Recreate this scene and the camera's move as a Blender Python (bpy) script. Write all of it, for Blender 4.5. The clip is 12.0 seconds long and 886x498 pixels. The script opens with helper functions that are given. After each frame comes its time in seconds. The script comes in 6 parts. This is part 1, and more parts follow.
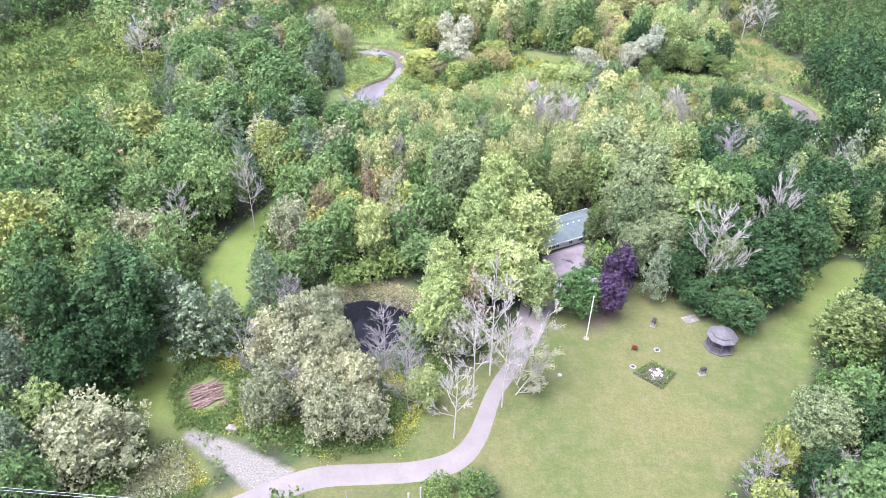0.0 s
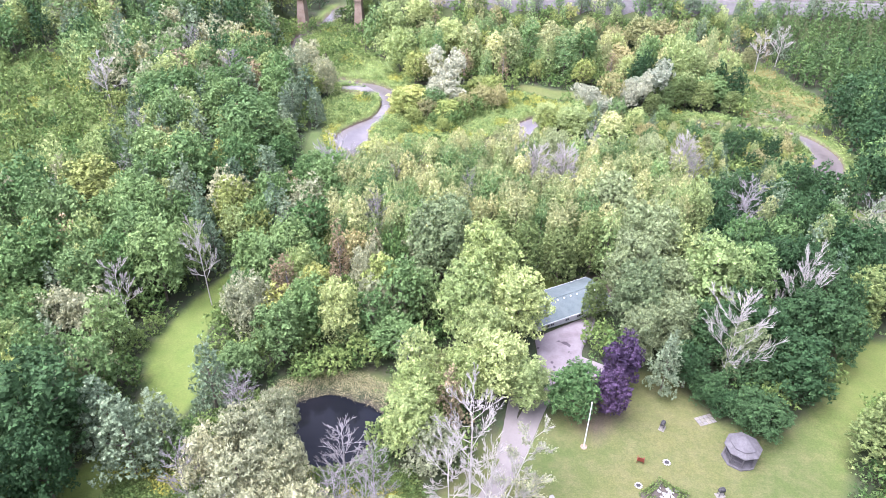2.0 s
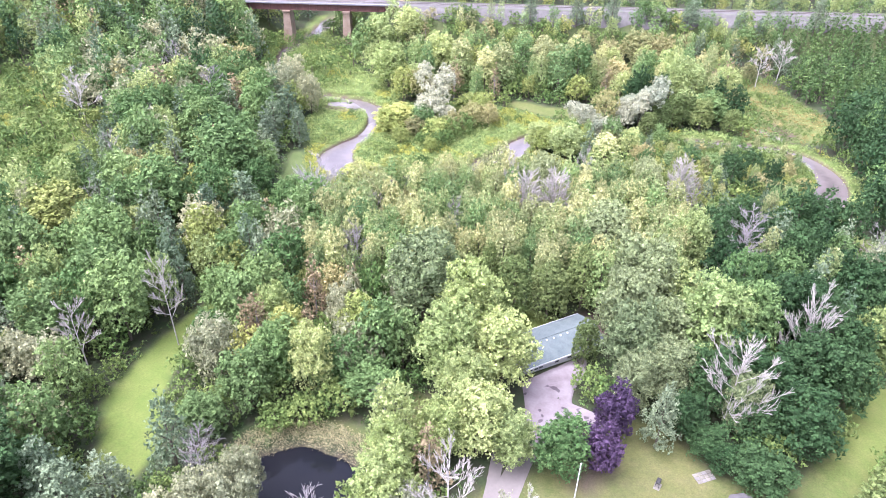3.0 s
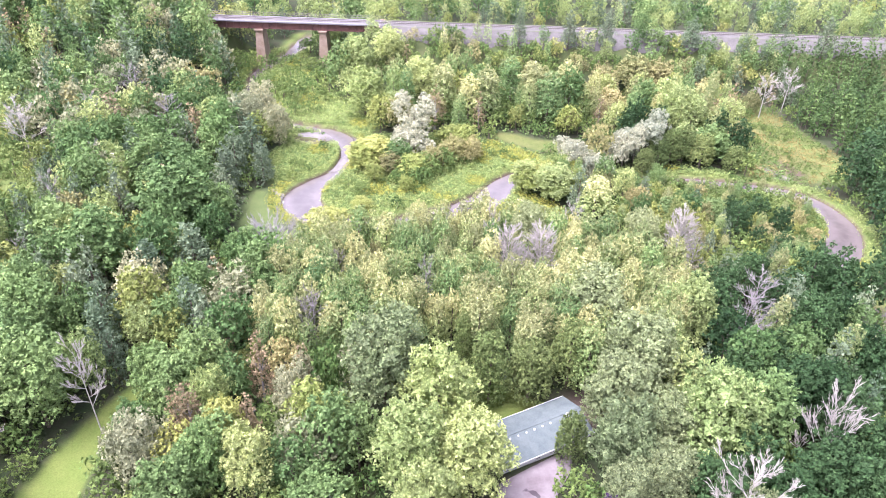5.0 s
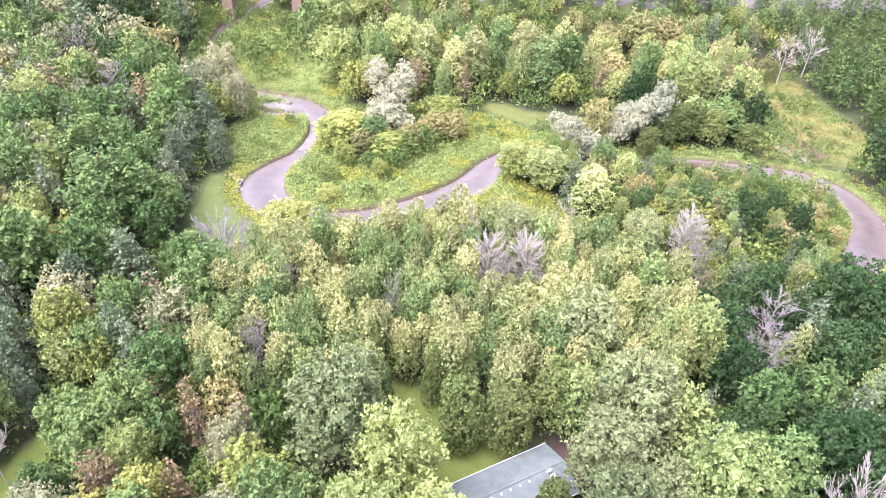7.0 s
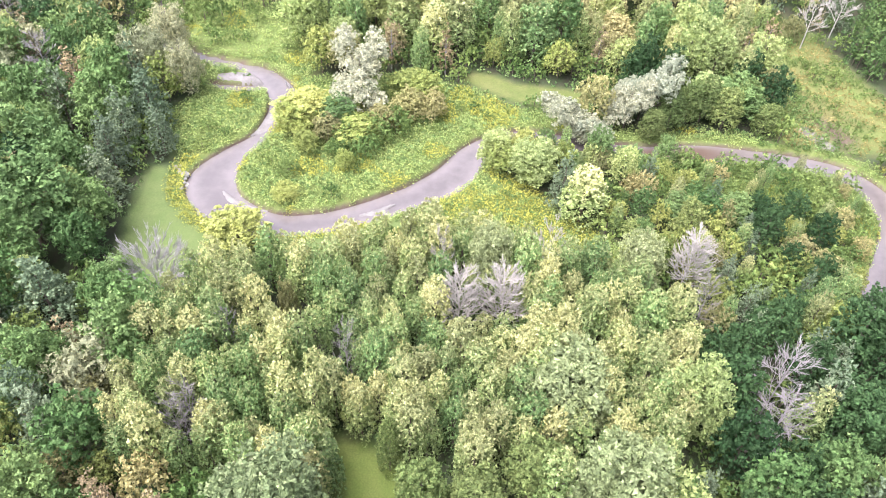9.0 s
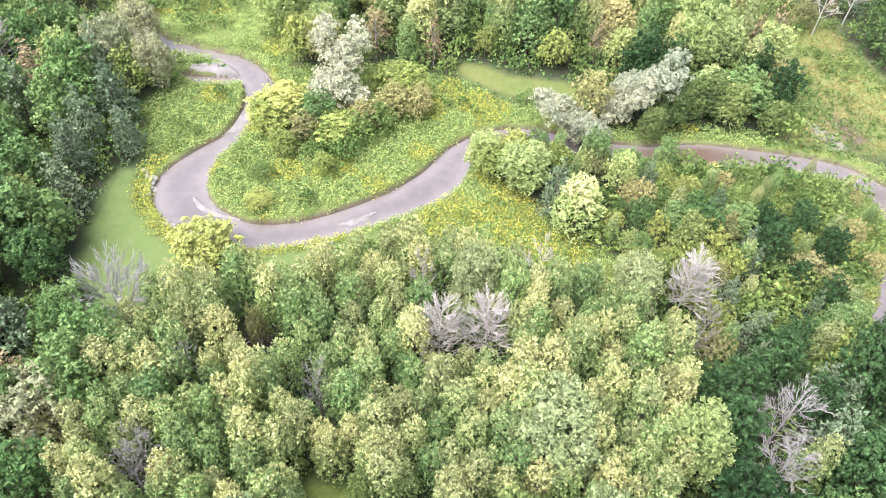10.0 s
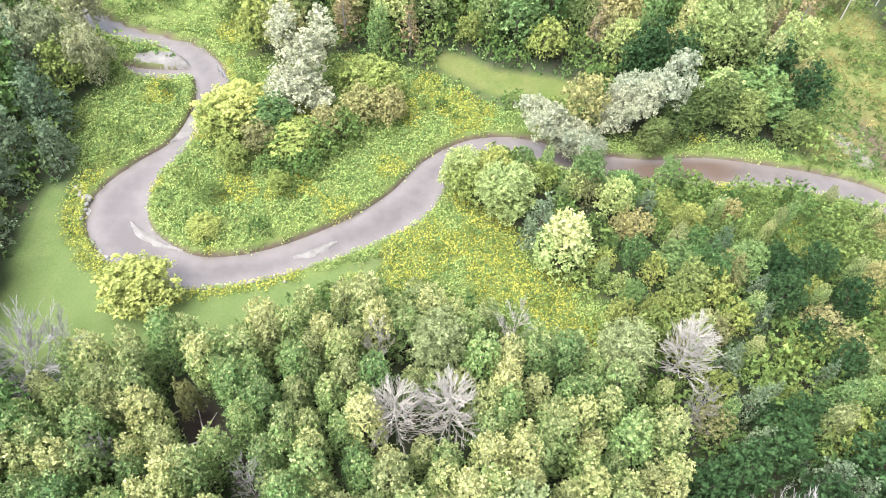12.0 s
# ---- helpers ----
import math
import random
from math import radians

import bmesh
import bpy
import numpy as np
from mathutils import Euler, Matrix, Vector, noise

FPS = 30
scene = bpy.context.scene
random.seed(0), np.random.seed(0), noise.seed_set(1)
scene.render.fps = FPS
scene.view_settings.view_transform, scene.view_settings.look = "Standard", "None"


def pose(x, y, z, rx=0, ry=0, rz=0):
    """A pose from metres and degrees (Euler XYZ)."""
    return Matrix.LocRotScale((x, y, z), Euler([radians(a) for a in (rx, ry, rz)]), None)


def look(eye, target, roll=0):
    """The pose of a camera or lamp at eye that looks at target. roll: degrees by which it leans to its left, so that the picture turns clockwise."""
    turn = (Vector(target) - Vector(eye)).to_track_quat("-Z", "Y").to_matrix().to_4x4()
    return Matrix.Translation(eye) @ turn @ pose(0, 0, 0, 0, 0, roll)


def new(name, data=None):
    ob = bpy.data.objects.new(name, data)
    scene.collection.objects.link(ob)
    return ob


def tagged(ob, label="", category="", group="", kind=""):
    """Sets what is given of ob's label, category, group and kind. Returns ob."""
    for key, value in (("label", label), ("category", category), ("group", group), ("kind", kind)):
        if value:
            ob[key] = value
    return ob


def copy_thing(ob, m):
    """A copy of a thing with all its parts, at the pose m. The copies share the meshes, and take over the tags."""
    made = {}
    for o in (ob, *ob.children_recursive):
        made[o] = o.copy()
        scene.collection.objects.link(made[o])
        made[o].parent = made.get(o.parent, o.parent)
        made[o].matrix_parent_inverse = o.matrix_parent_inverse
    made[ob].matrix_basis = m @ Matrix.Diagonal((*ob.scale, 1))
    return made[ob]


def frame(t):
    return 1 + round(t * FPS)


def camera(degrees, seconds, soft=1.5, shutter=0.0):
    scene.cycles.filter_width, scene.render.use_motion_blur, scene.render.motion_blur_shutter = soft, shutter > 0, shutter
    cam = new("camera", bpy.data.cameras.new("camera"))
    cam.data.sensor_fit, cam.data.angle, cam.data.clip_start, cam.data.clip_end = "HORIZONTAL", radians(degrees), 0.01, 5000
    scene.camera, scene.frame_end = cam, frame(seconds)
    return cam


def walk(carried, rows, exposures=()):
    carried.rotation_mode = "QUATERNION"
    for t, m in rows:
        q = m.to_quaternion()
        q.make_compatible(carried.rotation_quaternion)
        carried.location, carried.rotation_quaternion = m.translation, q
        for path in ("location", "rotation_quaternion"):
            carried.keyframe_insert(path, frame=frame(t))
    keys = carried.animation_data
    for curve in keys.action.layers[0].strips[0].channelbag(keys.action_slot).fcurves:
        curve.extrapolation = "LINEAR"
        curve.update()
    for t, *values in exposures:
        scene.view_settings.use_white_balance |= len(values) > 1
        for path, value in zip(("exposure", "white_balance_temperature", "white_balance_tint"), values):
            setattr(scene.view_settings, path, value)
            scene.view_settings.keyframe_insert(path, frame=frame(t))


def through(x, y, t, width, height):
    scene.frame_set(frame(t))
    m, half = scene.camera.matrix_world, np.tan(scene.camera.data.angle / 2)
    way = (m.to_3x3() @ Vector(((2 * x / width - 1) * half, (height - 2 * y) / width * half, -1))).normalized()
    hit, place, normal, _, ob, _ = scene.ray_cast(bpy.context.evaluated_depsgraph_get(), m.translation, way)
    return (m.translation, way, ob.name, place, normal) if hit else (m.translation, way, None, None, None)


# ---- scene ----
cam = camera(63.0, 12.0, soft=0.8)
PATH = [
    (0, (0.456, -0.002, 69.615), (0.462, 1.632, 68.461), 1.7),
    (0.5, (1.226, 4.297, 69.67), (1.23, 5.935, 68.522), 1.4),
    (1, (2.095, 8.732, 69.803), (2.096, 10.373, 68.66), 1.3),
    (1.5, (3.124, 13.262, 69.907), (3.117, 14.906, 68.769), 1.3),
    (2, (4.228, 17.725, 69.884), (4.216, 19.373, 68.751), 1.3),
    (2.5, (5.43, 21.916, 69.936), (5.417, 23.567, 68.808), 1.3),
    (3, (6.546, 25.956, 69.997), (6.536, 27.61, 68.872), 1.4),
    (3.2, (7.019, 27.437, 69.99), (7.007, 29.093, 68.868), 1.5),
    (4.8, (9.669, 40.568, 70.231), (9.669, 42.225, 69.112), 1.9),
    (5, (9.976, 42.379, 70.193), (9.978, 44.037, 69.074), 2.0),
    (5.5, (10.888, 46.757, 70.092), (10.891, 48.407, 68.961), 2.1),
    (6, (11.836, 51.33, 70.126), (11.84, 52.951, 68.955), 2.2),
    (6.5, (12.698, 55.814, 70.289), (12.704, 57.399, 69.07), 2.3),
    (7, (13.629, 60.456, 70.406), (13.636, 62.007, 69.143), 2.4),
    (7.2, (14.082, 62.418, 70.395), (14.088, 63.955, 69.116), 2.4),
    (8.8, (17.123, 78.469, 71.268), (17.134, 79.883, 69.854), 2.7),
    (9, (17.568, 80.351, 71.314), (17.578, 81.752, 69.886), 2.7),
    (9.5, (18.678, 85.153, 71.441), (18.688, 86.515, 69.977), 2.8),
    (10, (19.678, 89.879, 71.453), (19.689, 91.204, 69.955), 2.9),
    (10.5, (20.548, 94.825, 71.523), (20.563, 96.11, 69.991), 3.1),
    (11, (21.605, 99.503, 71.552), (21.62, 100.751, 69.989), 3.2),
    (11.5, (22.55, 103.812, 71.501), (22.566, 105.023, 69.909), 3.3),
    (12, (23.529, 108.074, 71.463), (23.537, 109.243, 69.84), 3.5),
]
walk(cam, [(t, look(eye, target, roll)) for t, eye, target, roll in PATH],
     exposures=[(0.0, 2.84, 5580, 24), (3.0, 3.00, 5660, 28), (6.5, 3.02, 6010, 31), (9.0, 2.96, 6110, 20), (12.0, 2.81, 6220, 8)])
# ------------------------------------------------------------------ light
world = bpy.data.worlds.new("overcast_sky")
scene.world = world
world.use_nodes = True
wn = world.node_tree
sky = wn.nodes.new("ShaderNodeTexSky")
sky.sky_type = 'NISHITA'
sky.sun_disc = False
sky.sun_elevation = radians(66)
sky.sun_rotation = radians(240)
sky.dust_density = 3.0
sky.ozone_density = 1.0
veil = wn.nodes.new("ShaderNodeHueSaturation")  # thin even cloud greys the blue
veil.inputs["Saturation"].default_value = 0.4
wn.links.new(sky.outputs[0], veil.inputs["Color"])
wn.links.new(veil.outputs[0], wn.nodes["Background"].inputs[0])
wn.nodes["Background"].inputs[1].default_value = 0.07
sun = new("sun", bpy.data.lights.new("sun", 'SUN'))
sun.data.energy = 1.5
sun.data.angle = radians(60)  # the bright part of the cloud cover
sun.data.color = (1.0, 0.97, 0.93)
sun.matrix_world = look((-58, -34, 150), (0, 0, 0))


# ------------------------------------------------------------------ materials
def material(name, rough=0.8, metal=0.0):
    m = bpy.data.materials.new(name)
    m.use_nodes = True
    nt = m.node_tree
    b = nt.nodes["Principled BSDF"]
    b.inputs["Roughness"].default_value = rough
    b.inputs["Metallic"].default_value = metal
    b.inputs["Specular IOR Level"].default_value = 0.3
    return m, nt, b


def node(nt, kind, **values):
    n = nt.nodes.new(kind)
    for k, v in values.items():
        n.inputs[k.replace("_", " ")].default_value = v
    return n


def noise_node(nt, scale, detail=4.0, rough=0.6, space="Object"):
    tc = nt.nodes.new("ShaderNodeTexCoord")
    n = node(nt, "ShaderNodeTexNoise", Scale=scale, Detail=detail, Roughness=rough)
    nt.links.new(tc.outputs[space], n.inputs["Vector"])
    return n.outputs["Fac"]


def ramp(nt, fac, stops):
    r = nt.nodes.new("ShaderNodeValToRGB")
    els = r.color_ramp.elements
    while len(els) < len(stops):
        els.new(0.5)
    for e, (p, c) in zip(els, stops):
        e.position = p
        e.color = (*c, 1)
    nt.links.new(fac, r.inputs[0])
    return r.outputs[0]


def mix(nt, fac, a, b, mode='MIX'):
    n = nt.nodes.new("ShaderNodeMix")
    n.data_type = 'RGBA'
    n.blend_type = mode
    for sock, val in ((n.inputs[0], fac), (n.inputs[6], a), (n.inputs[7], b)):
        if hasattr(val, "is_output"):
            nt.links.new(val, sock)
        elif isinstance(val, tuple):
            sock.default_value = (*val, 1)
        else:
            sock.default_value = val
    return n.outputs[2]


def math_node(nt, op, a, b=0.0):
    n = nt.nodes.new("ShaderNodeMath")
    n.operation = op
    for sock, val in ((n.inputs[0], a), (n.inputs[1], b)):
        if hasattr(val, "is_output"):
            nt.links.new(val, sock)
        else:
            sock.default_value = val
    return n.outputs[0]


def bump(nt, b, height, strength=0.4, distance=0.05):
    n = node(nt, "ShaderNodeBump", Strength=strength, Distance=distance)
    nt.links.new(height, n.inputs["Height"])
    nt.links.new(n.outputs[0], b.inputs["Normal"])


def plain(name, a, b_, scale=3.0, rough=0.8, metal=0.0, bumpy=0.3, dist=0.02, grain=0.72, spots=0.0):
    """Two tones mixed by noise at two scales, with a fine relief."""
    m, nt, b = material(name, rough, metal)
    n1 = noise_node(nt, scale)
    n2 = noise_node(nt, scale * 9, 2.0)
    c = mix(nt, ramp(nt, n1, [(0.32, (0, 0, 0)), (0.68, (1, 1, 1))]), a, b_)
    g = ramp(nt, n2, [(0.25, (grain, grain, grain)), (0.75, (1.0, 1.0, 1.0))])
    c = mix(nt, 1.0, c, g, 'MULTIPLY')
    if spots:  # scattered dark stains
        c = mix(nt, 1.0, c, ramp(nt, noise_node(nt, spots, 1.0, 0.4), [(0.655, (1, 1, 1)), (0.70, (0.42, 0.40, 0.43))]), 'MULTIPLY')
    nt.links.new(c, b.inputs["Base Color"])
    bump(nt, b, n2, bumpy, dist)
    return m


def foliage(name, a, b_, c_, through=0.15, dim=0.72, fruit=None):
    """Leaves: the tree picks its tone between a and b, clumps and single sprays stray towards c; fruit colours the crest."""
    m, nt, b = material(name, 0.65)
    b.inputs["Specular IOR Level"].default_value = 0.12
    oi = nt.nodes.new("ShaderNodeObjectInfo")

    def own(key):
        at = nt.nodes.new("ShaderNodeAttribute")
        at.attribute_name = key
        return at.outputs["Fac"]

    tone = math_node(nt, 'FRACT', math_node(nt, 'ADD', oi.outputs["Random"], own("tint")))
    base = mix(nt, tone, a, b_)
    geo = nt.nodes.new("ShaderNodeNewGeometry")
    island = geo.outputs["Random Per Island"]
    base = mix(nt, ramp(nt, island, [(0.35, (0, 0, 0)), (1.0, (0.36, 0.36, 0.36))]), base, c_)
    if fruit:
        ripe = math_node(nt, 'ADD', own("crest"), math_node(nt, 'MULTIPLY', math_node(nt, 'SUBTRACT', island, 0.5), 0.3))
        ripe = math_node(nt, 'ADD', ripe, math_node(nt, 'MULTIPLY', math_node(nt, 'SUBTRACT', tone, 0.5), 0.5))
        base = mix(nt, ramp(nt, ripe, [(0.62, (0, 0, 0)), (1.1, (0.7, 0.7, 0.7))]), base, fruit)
    fine = noise_node(nt, 4.6, 4.0, 0.75)
    g = ramp(nt, fine, [(0.34, (0.5, 0.52, 0.5)), (0.5, (0.97, 0.97, 0.97)), (0.66, (1.4, 1.36, 1.3))])
    base = mix(nt, 1.0, base, g, 'MULTIPLY')
    bump(nt, b, fine, 0.9, 0.25)
    # random tone per clump; inner boughs' low values darken them as crown shade
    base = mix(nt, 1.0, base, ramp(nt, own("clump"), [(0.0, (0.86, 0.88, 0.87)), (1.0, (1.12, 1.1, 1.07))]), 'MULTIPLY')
    value = ramp(nt, math_node(nt, 'FRACT', math_node(nt, 'MULTIPLY', tone, 7.3)), [(0.0, (dim, dim * 1.05, dim * 1.05)), (1.0, (1.18, 1.14, 1.1))])
    base = mix(nt, 1.0, base, value, 'MULTIPLY')
    single = math_node(nt, 'FRACT', math_node(nt, 'MULTIPLY', island, 17.7))
    base = mix(nt, 1.0, base, ramp(nt, single, [(0.0, (0.72, 0.74, 0.72)), (0.6, (1.02, 1.02, 1.02)), (1.0, (1.28, 1.26, 1.23))]), 'MULTIPLY')
    nt.links.new(base, b.inputs["Base Color"])
    tr = nt.nodes.new("ShaderNodeBsdfTranslucent")
    nt.links.new(base, tr.inputs[0])
    ms = nt.nodes.new("ShaderNodeMixShader")
    ms.inputs[0].default_value = through
    nt.links.new(b.outputs[0], ms.inputs[1])
    nt.links.new(tr.outputs[0], ms.inputs[2])
    nt.links.new(ms.outputs[0], nt.nodes["Material Output"].inputs[0])
    return m


LEAF = {
    "maple": foliage("maple_leaves", (0.098, 0.188, 0.062), (0.195, 0.285, 0.105), (0.26, 0.345, 0.145)),
    "willow": foliage("willow_leaves", (0.322, 0.340, 0.196), (0.412, 0.420, 0.260), (0.505, 0.498, 0.330), 0.24, 0.8),
    "silver": foliage("silver_willow_leaves", (0.340, 0.362, 0.262), (0.408, 0.424, 0.312), (0.515, 0.522, 0.398), 0.24, 0.95),
    "poplar": foliage("poplar_leaves", (0.211, 0.270, 0.125), (0.289, 0.338, 0.169), (0.412, 0.456, 0.261)),
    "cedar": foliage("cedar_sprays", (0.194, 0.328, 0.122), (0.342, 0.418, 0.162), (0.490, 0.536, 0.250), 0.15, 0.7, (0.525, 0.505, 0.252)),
    "oak": foliage("oak_leaves", (0.036, 0.082, 0.031), (0.060, 0.115, 0.044), (0.095, 0.150, 0.066)),
    "arborvitae": foliage("arborvitae_sprays", (0.132, 0.198, 0.066), (0.198, 0.246, 0.086), (0.282, 0.306, 0.126)),
    "pine": foliage("pine_needles", (0.118, 0.184, 0.108), (0.208, 0.264, 0.168), (0.262, 0.312, 0.200)),
    "cottonwood": foliage("cottonwood_leaves", (0.270, 0.358, 0.127), (0.387, 0.453, 0.182), (0.532, 0.563, 0.269), 0.24, 0.85),
    "yellow": foliage("yellowing_leaves", (0.215, 0.282, 0.080), (0.310, 0.335, 0.102), (0.412, 0.416, 0.150)),
    "rusty": foliage("rusty_needles", (0.254, 0.206, 0.119), (0.337, 0.263, 0.163), (0.398, 0.319, 0.213)),
    "amber": foliage("amber_leaves", (0.244, 0.259, 0.107), (0.349, 0.317, 0.145), (0.442, 0.397, 0.208)),
    "purple": foliage("purple_leaves", (0.061, 0.039, 0.079), (0.088, 0.054, 0.111), (0.148, 0.099, 0.180)),
    "shrub": foliage("shrub_leaves", (0.084, 0.155, 0.045), (0.177, 0.237, 0.070), (0.226, 0.279, 0.097)),
    "spruce": foliage("spruce_needles", (0.07, 0.13, 0.045), (0.115, 0.18, 0.06), (0.15, 0.22, 0.08)),
}
GOLD = foliage("goldenrod_plants", (0.345, 0.365, 0.078), (0.400, 0.395, 0.082), (0.440, 0.418, 0.088))
DRY = foliage("dry_field_weeds", (0.235, 0.212, 0.078), (0.320, 0.258, 0.104), (0.372, 0.300, 0.142))
MEADOW = foliage("meadow_leaves", (0.225, 0.330, 0.105), (0.320, 0.385, 0.125), (0.400, 0.430, 0.190))
PLANK = plain("pale_weathered_planks", (0.17, 0.16, 0.17), (0.24, 0.23, 0.24), 1.0, 0.9)
REED = foliage("reed_blades", (0.33, 0.32, 0.18), (0.47, 0.42, 0.26), (0.50, 0.46, 0.28))
BARK = plain("brown_bark", (0.10, 0.075, 0.055), (0.17, 0.14, 0.115), 4.0, 0.9)
PARKED = plain("pinkish_stained_paving", (0.165, 0.135, 0.14), (0.235, 0.205, 0.21), 0.35, 0.9, bumpy=0.2, grain=0.85, spots=0.75)
PALE = plain("bleached_dead_wood", (0.38, 0.345, 0.305), (0.52, 0.485, 0.44), 3.0, 0.85)
ASHEN = plain("ashen_twigs", (0.27, 0.255, 0.25), (0.38, 0.36, 0.35), 3.0, 0.9)
GREY = plain("grey_twigs", (0.22, 0.20, 0.195), (0.34, 0.315, 0.305), 3.0, 0.9)
ASPHALT = plain("worn_pale_drive", (0.162, 0.143, 0.131), (0.192, 0.170, 0.156), 0.3, 0.9, bumpy=0.2, grain=0.9)
GRAVEL = plain("grey_gravel", (0.155, 0.142, 0.12), (0.235, 0.215, 0.185), 0.8, 0.95, bumpy=0.5, grain=0.7)
BALLAST = plain("railway_ballast", (0.10, 0.093, 0.088), (0.145, 0.135, 0.128), 0.6, 0.95, bumpy=0.8, dist=0.08)
ROCK = plain("pale_limestone", (0.22, 0.21, 0.20), (0.36, 0.345, 0.33), 2.0, 0.85)
SAND = plain("sandbar_gravel", (0.15, 0.137, 0.13), (0.225, 0.21, 0.20), 0.8, 0.95, bumpy=0.6, dist=0.05)
SHINGLE = plain("grey_green_shingles", (0.10, 0.125, 0.125), (0.14, 0.165, 0.16), 0.8, 0.9)
SILVERED = plain("silvered_cedar_shingles", (0.088, 0.08, 0.082), (0.135, 0.125, 0.127), 2.0, 0.9)
WHITE = plain("white_paint", (0.62, 0.62, 0.61), (0.70, 0.70, 0.69), 2.0, 0.6, bumpy=0.1)
RUST = plain("rusty_girder_steel", (0.11, 0.055, 0.05), (0.19, 0.09, 0.075), 0.5, 0.8)
CONCRETE = plain("stained_concrete", (0.24, 0.165, 0.115), (0.34, 0.26, 0.20), 0.5, 0.9)
LOG = plain("reddish_log_bark", (0.13, 0.08, 0.062), (0.27, 0.19, 0.16), 2.5, 0.9)
REDPAINT = plain("red_paint", (0.13, 0.03, 0.018), (0.18, 0.045, 0.025), 3.0, 0.6)
DARK = plain("charred_metal", (0.03, 0.03, 0.035), (0.07, 0.065, 0.06), 4.0, 0.6, 0.3)
SOIL = plain("brown_soil", (0.06, 0.05, 0.04), (0.09, 0.075, 0.06), 1.0, 0.95, bumpy=0.6)
STEEL = plain("rail_steel", (0.25, 0.22, 0.21), (0.35, 0.31, 0.30), 1.0, 0.4, 0.8)
GLASS = plain("window_glass", (0.03, 0.035, 0.04), (0.05, 0.055, 0.06), 1.0, 0.08, bumpy=0.0)
WIRE = plain("bare_cable", (0.50, 0.50, 0.50), (0.60, 0.60, 0.60), 1.0, 0.5)


def water_material(name, deep, shallow, ripple, rough=0.12, gloss=0.5):
    m, nt, b = material(name, rough)
    b.inputs["Specular IOR Level"].default_value = gloss
    n1 = noise_node(nt, 0.12, 3.0)
    c = mix(nt, ramp(nt, n1, [(0.25, (0, 0, 0)), (0.75, (1, 1, 1))]), deep, shallow)
    nt.links.new(c, b.inputs["Base Color"])
    n2 = noise_node(nt, 2.5, 3.0)
    bump(nt, b, n2, ripple, 0.03)
    return m




def creek_water():
    """Shallow stream over gravel: paler margins, a darker thread of deeper water, a brown silty reach."""
    m, nt, b = material("shallow_creek_water", 0.1)
    b.inputs["Specular IOR Level"].default_value = 1.0

    def zone(name):
        a = nt.nodes.new("ShaderNodeAttribute")
        a.attribute_name = name
        return a.outputs["Fac"]

    drift = noise_node(nt, 0.22, 5.0, 0.7)
    depth = math_node(nt, 'ADD', zone("depth"), math_node(nt, 'MULTIPLY', math_node(nt, 'SUBTRACT', drift, 0.5), 2.0))
    c = mix(nt, ramp(nt, depth, [(0.1, (0, 0, 0)), (0.9, (1, 1, 1))]), (0.136, 0.116, 0.111), (0.092, 0.077, 0.074))
    c = mix(nt, zone("silt"), c, (0.085, 0.056, 0.042))
    nt.links.new(c, b.inputs["Base Color"])
    bump(nt, b, noise_node(nt, 2.5, 3.0), 0.45, 0.03)
    return m


CREEK_WATER = creek_water()
POND_WATER = water_material("dark_pond_water", (0.006, 0.007, 0.010), (0.010, 0.010, 0.012), 0.03, 0.02, 0.22)


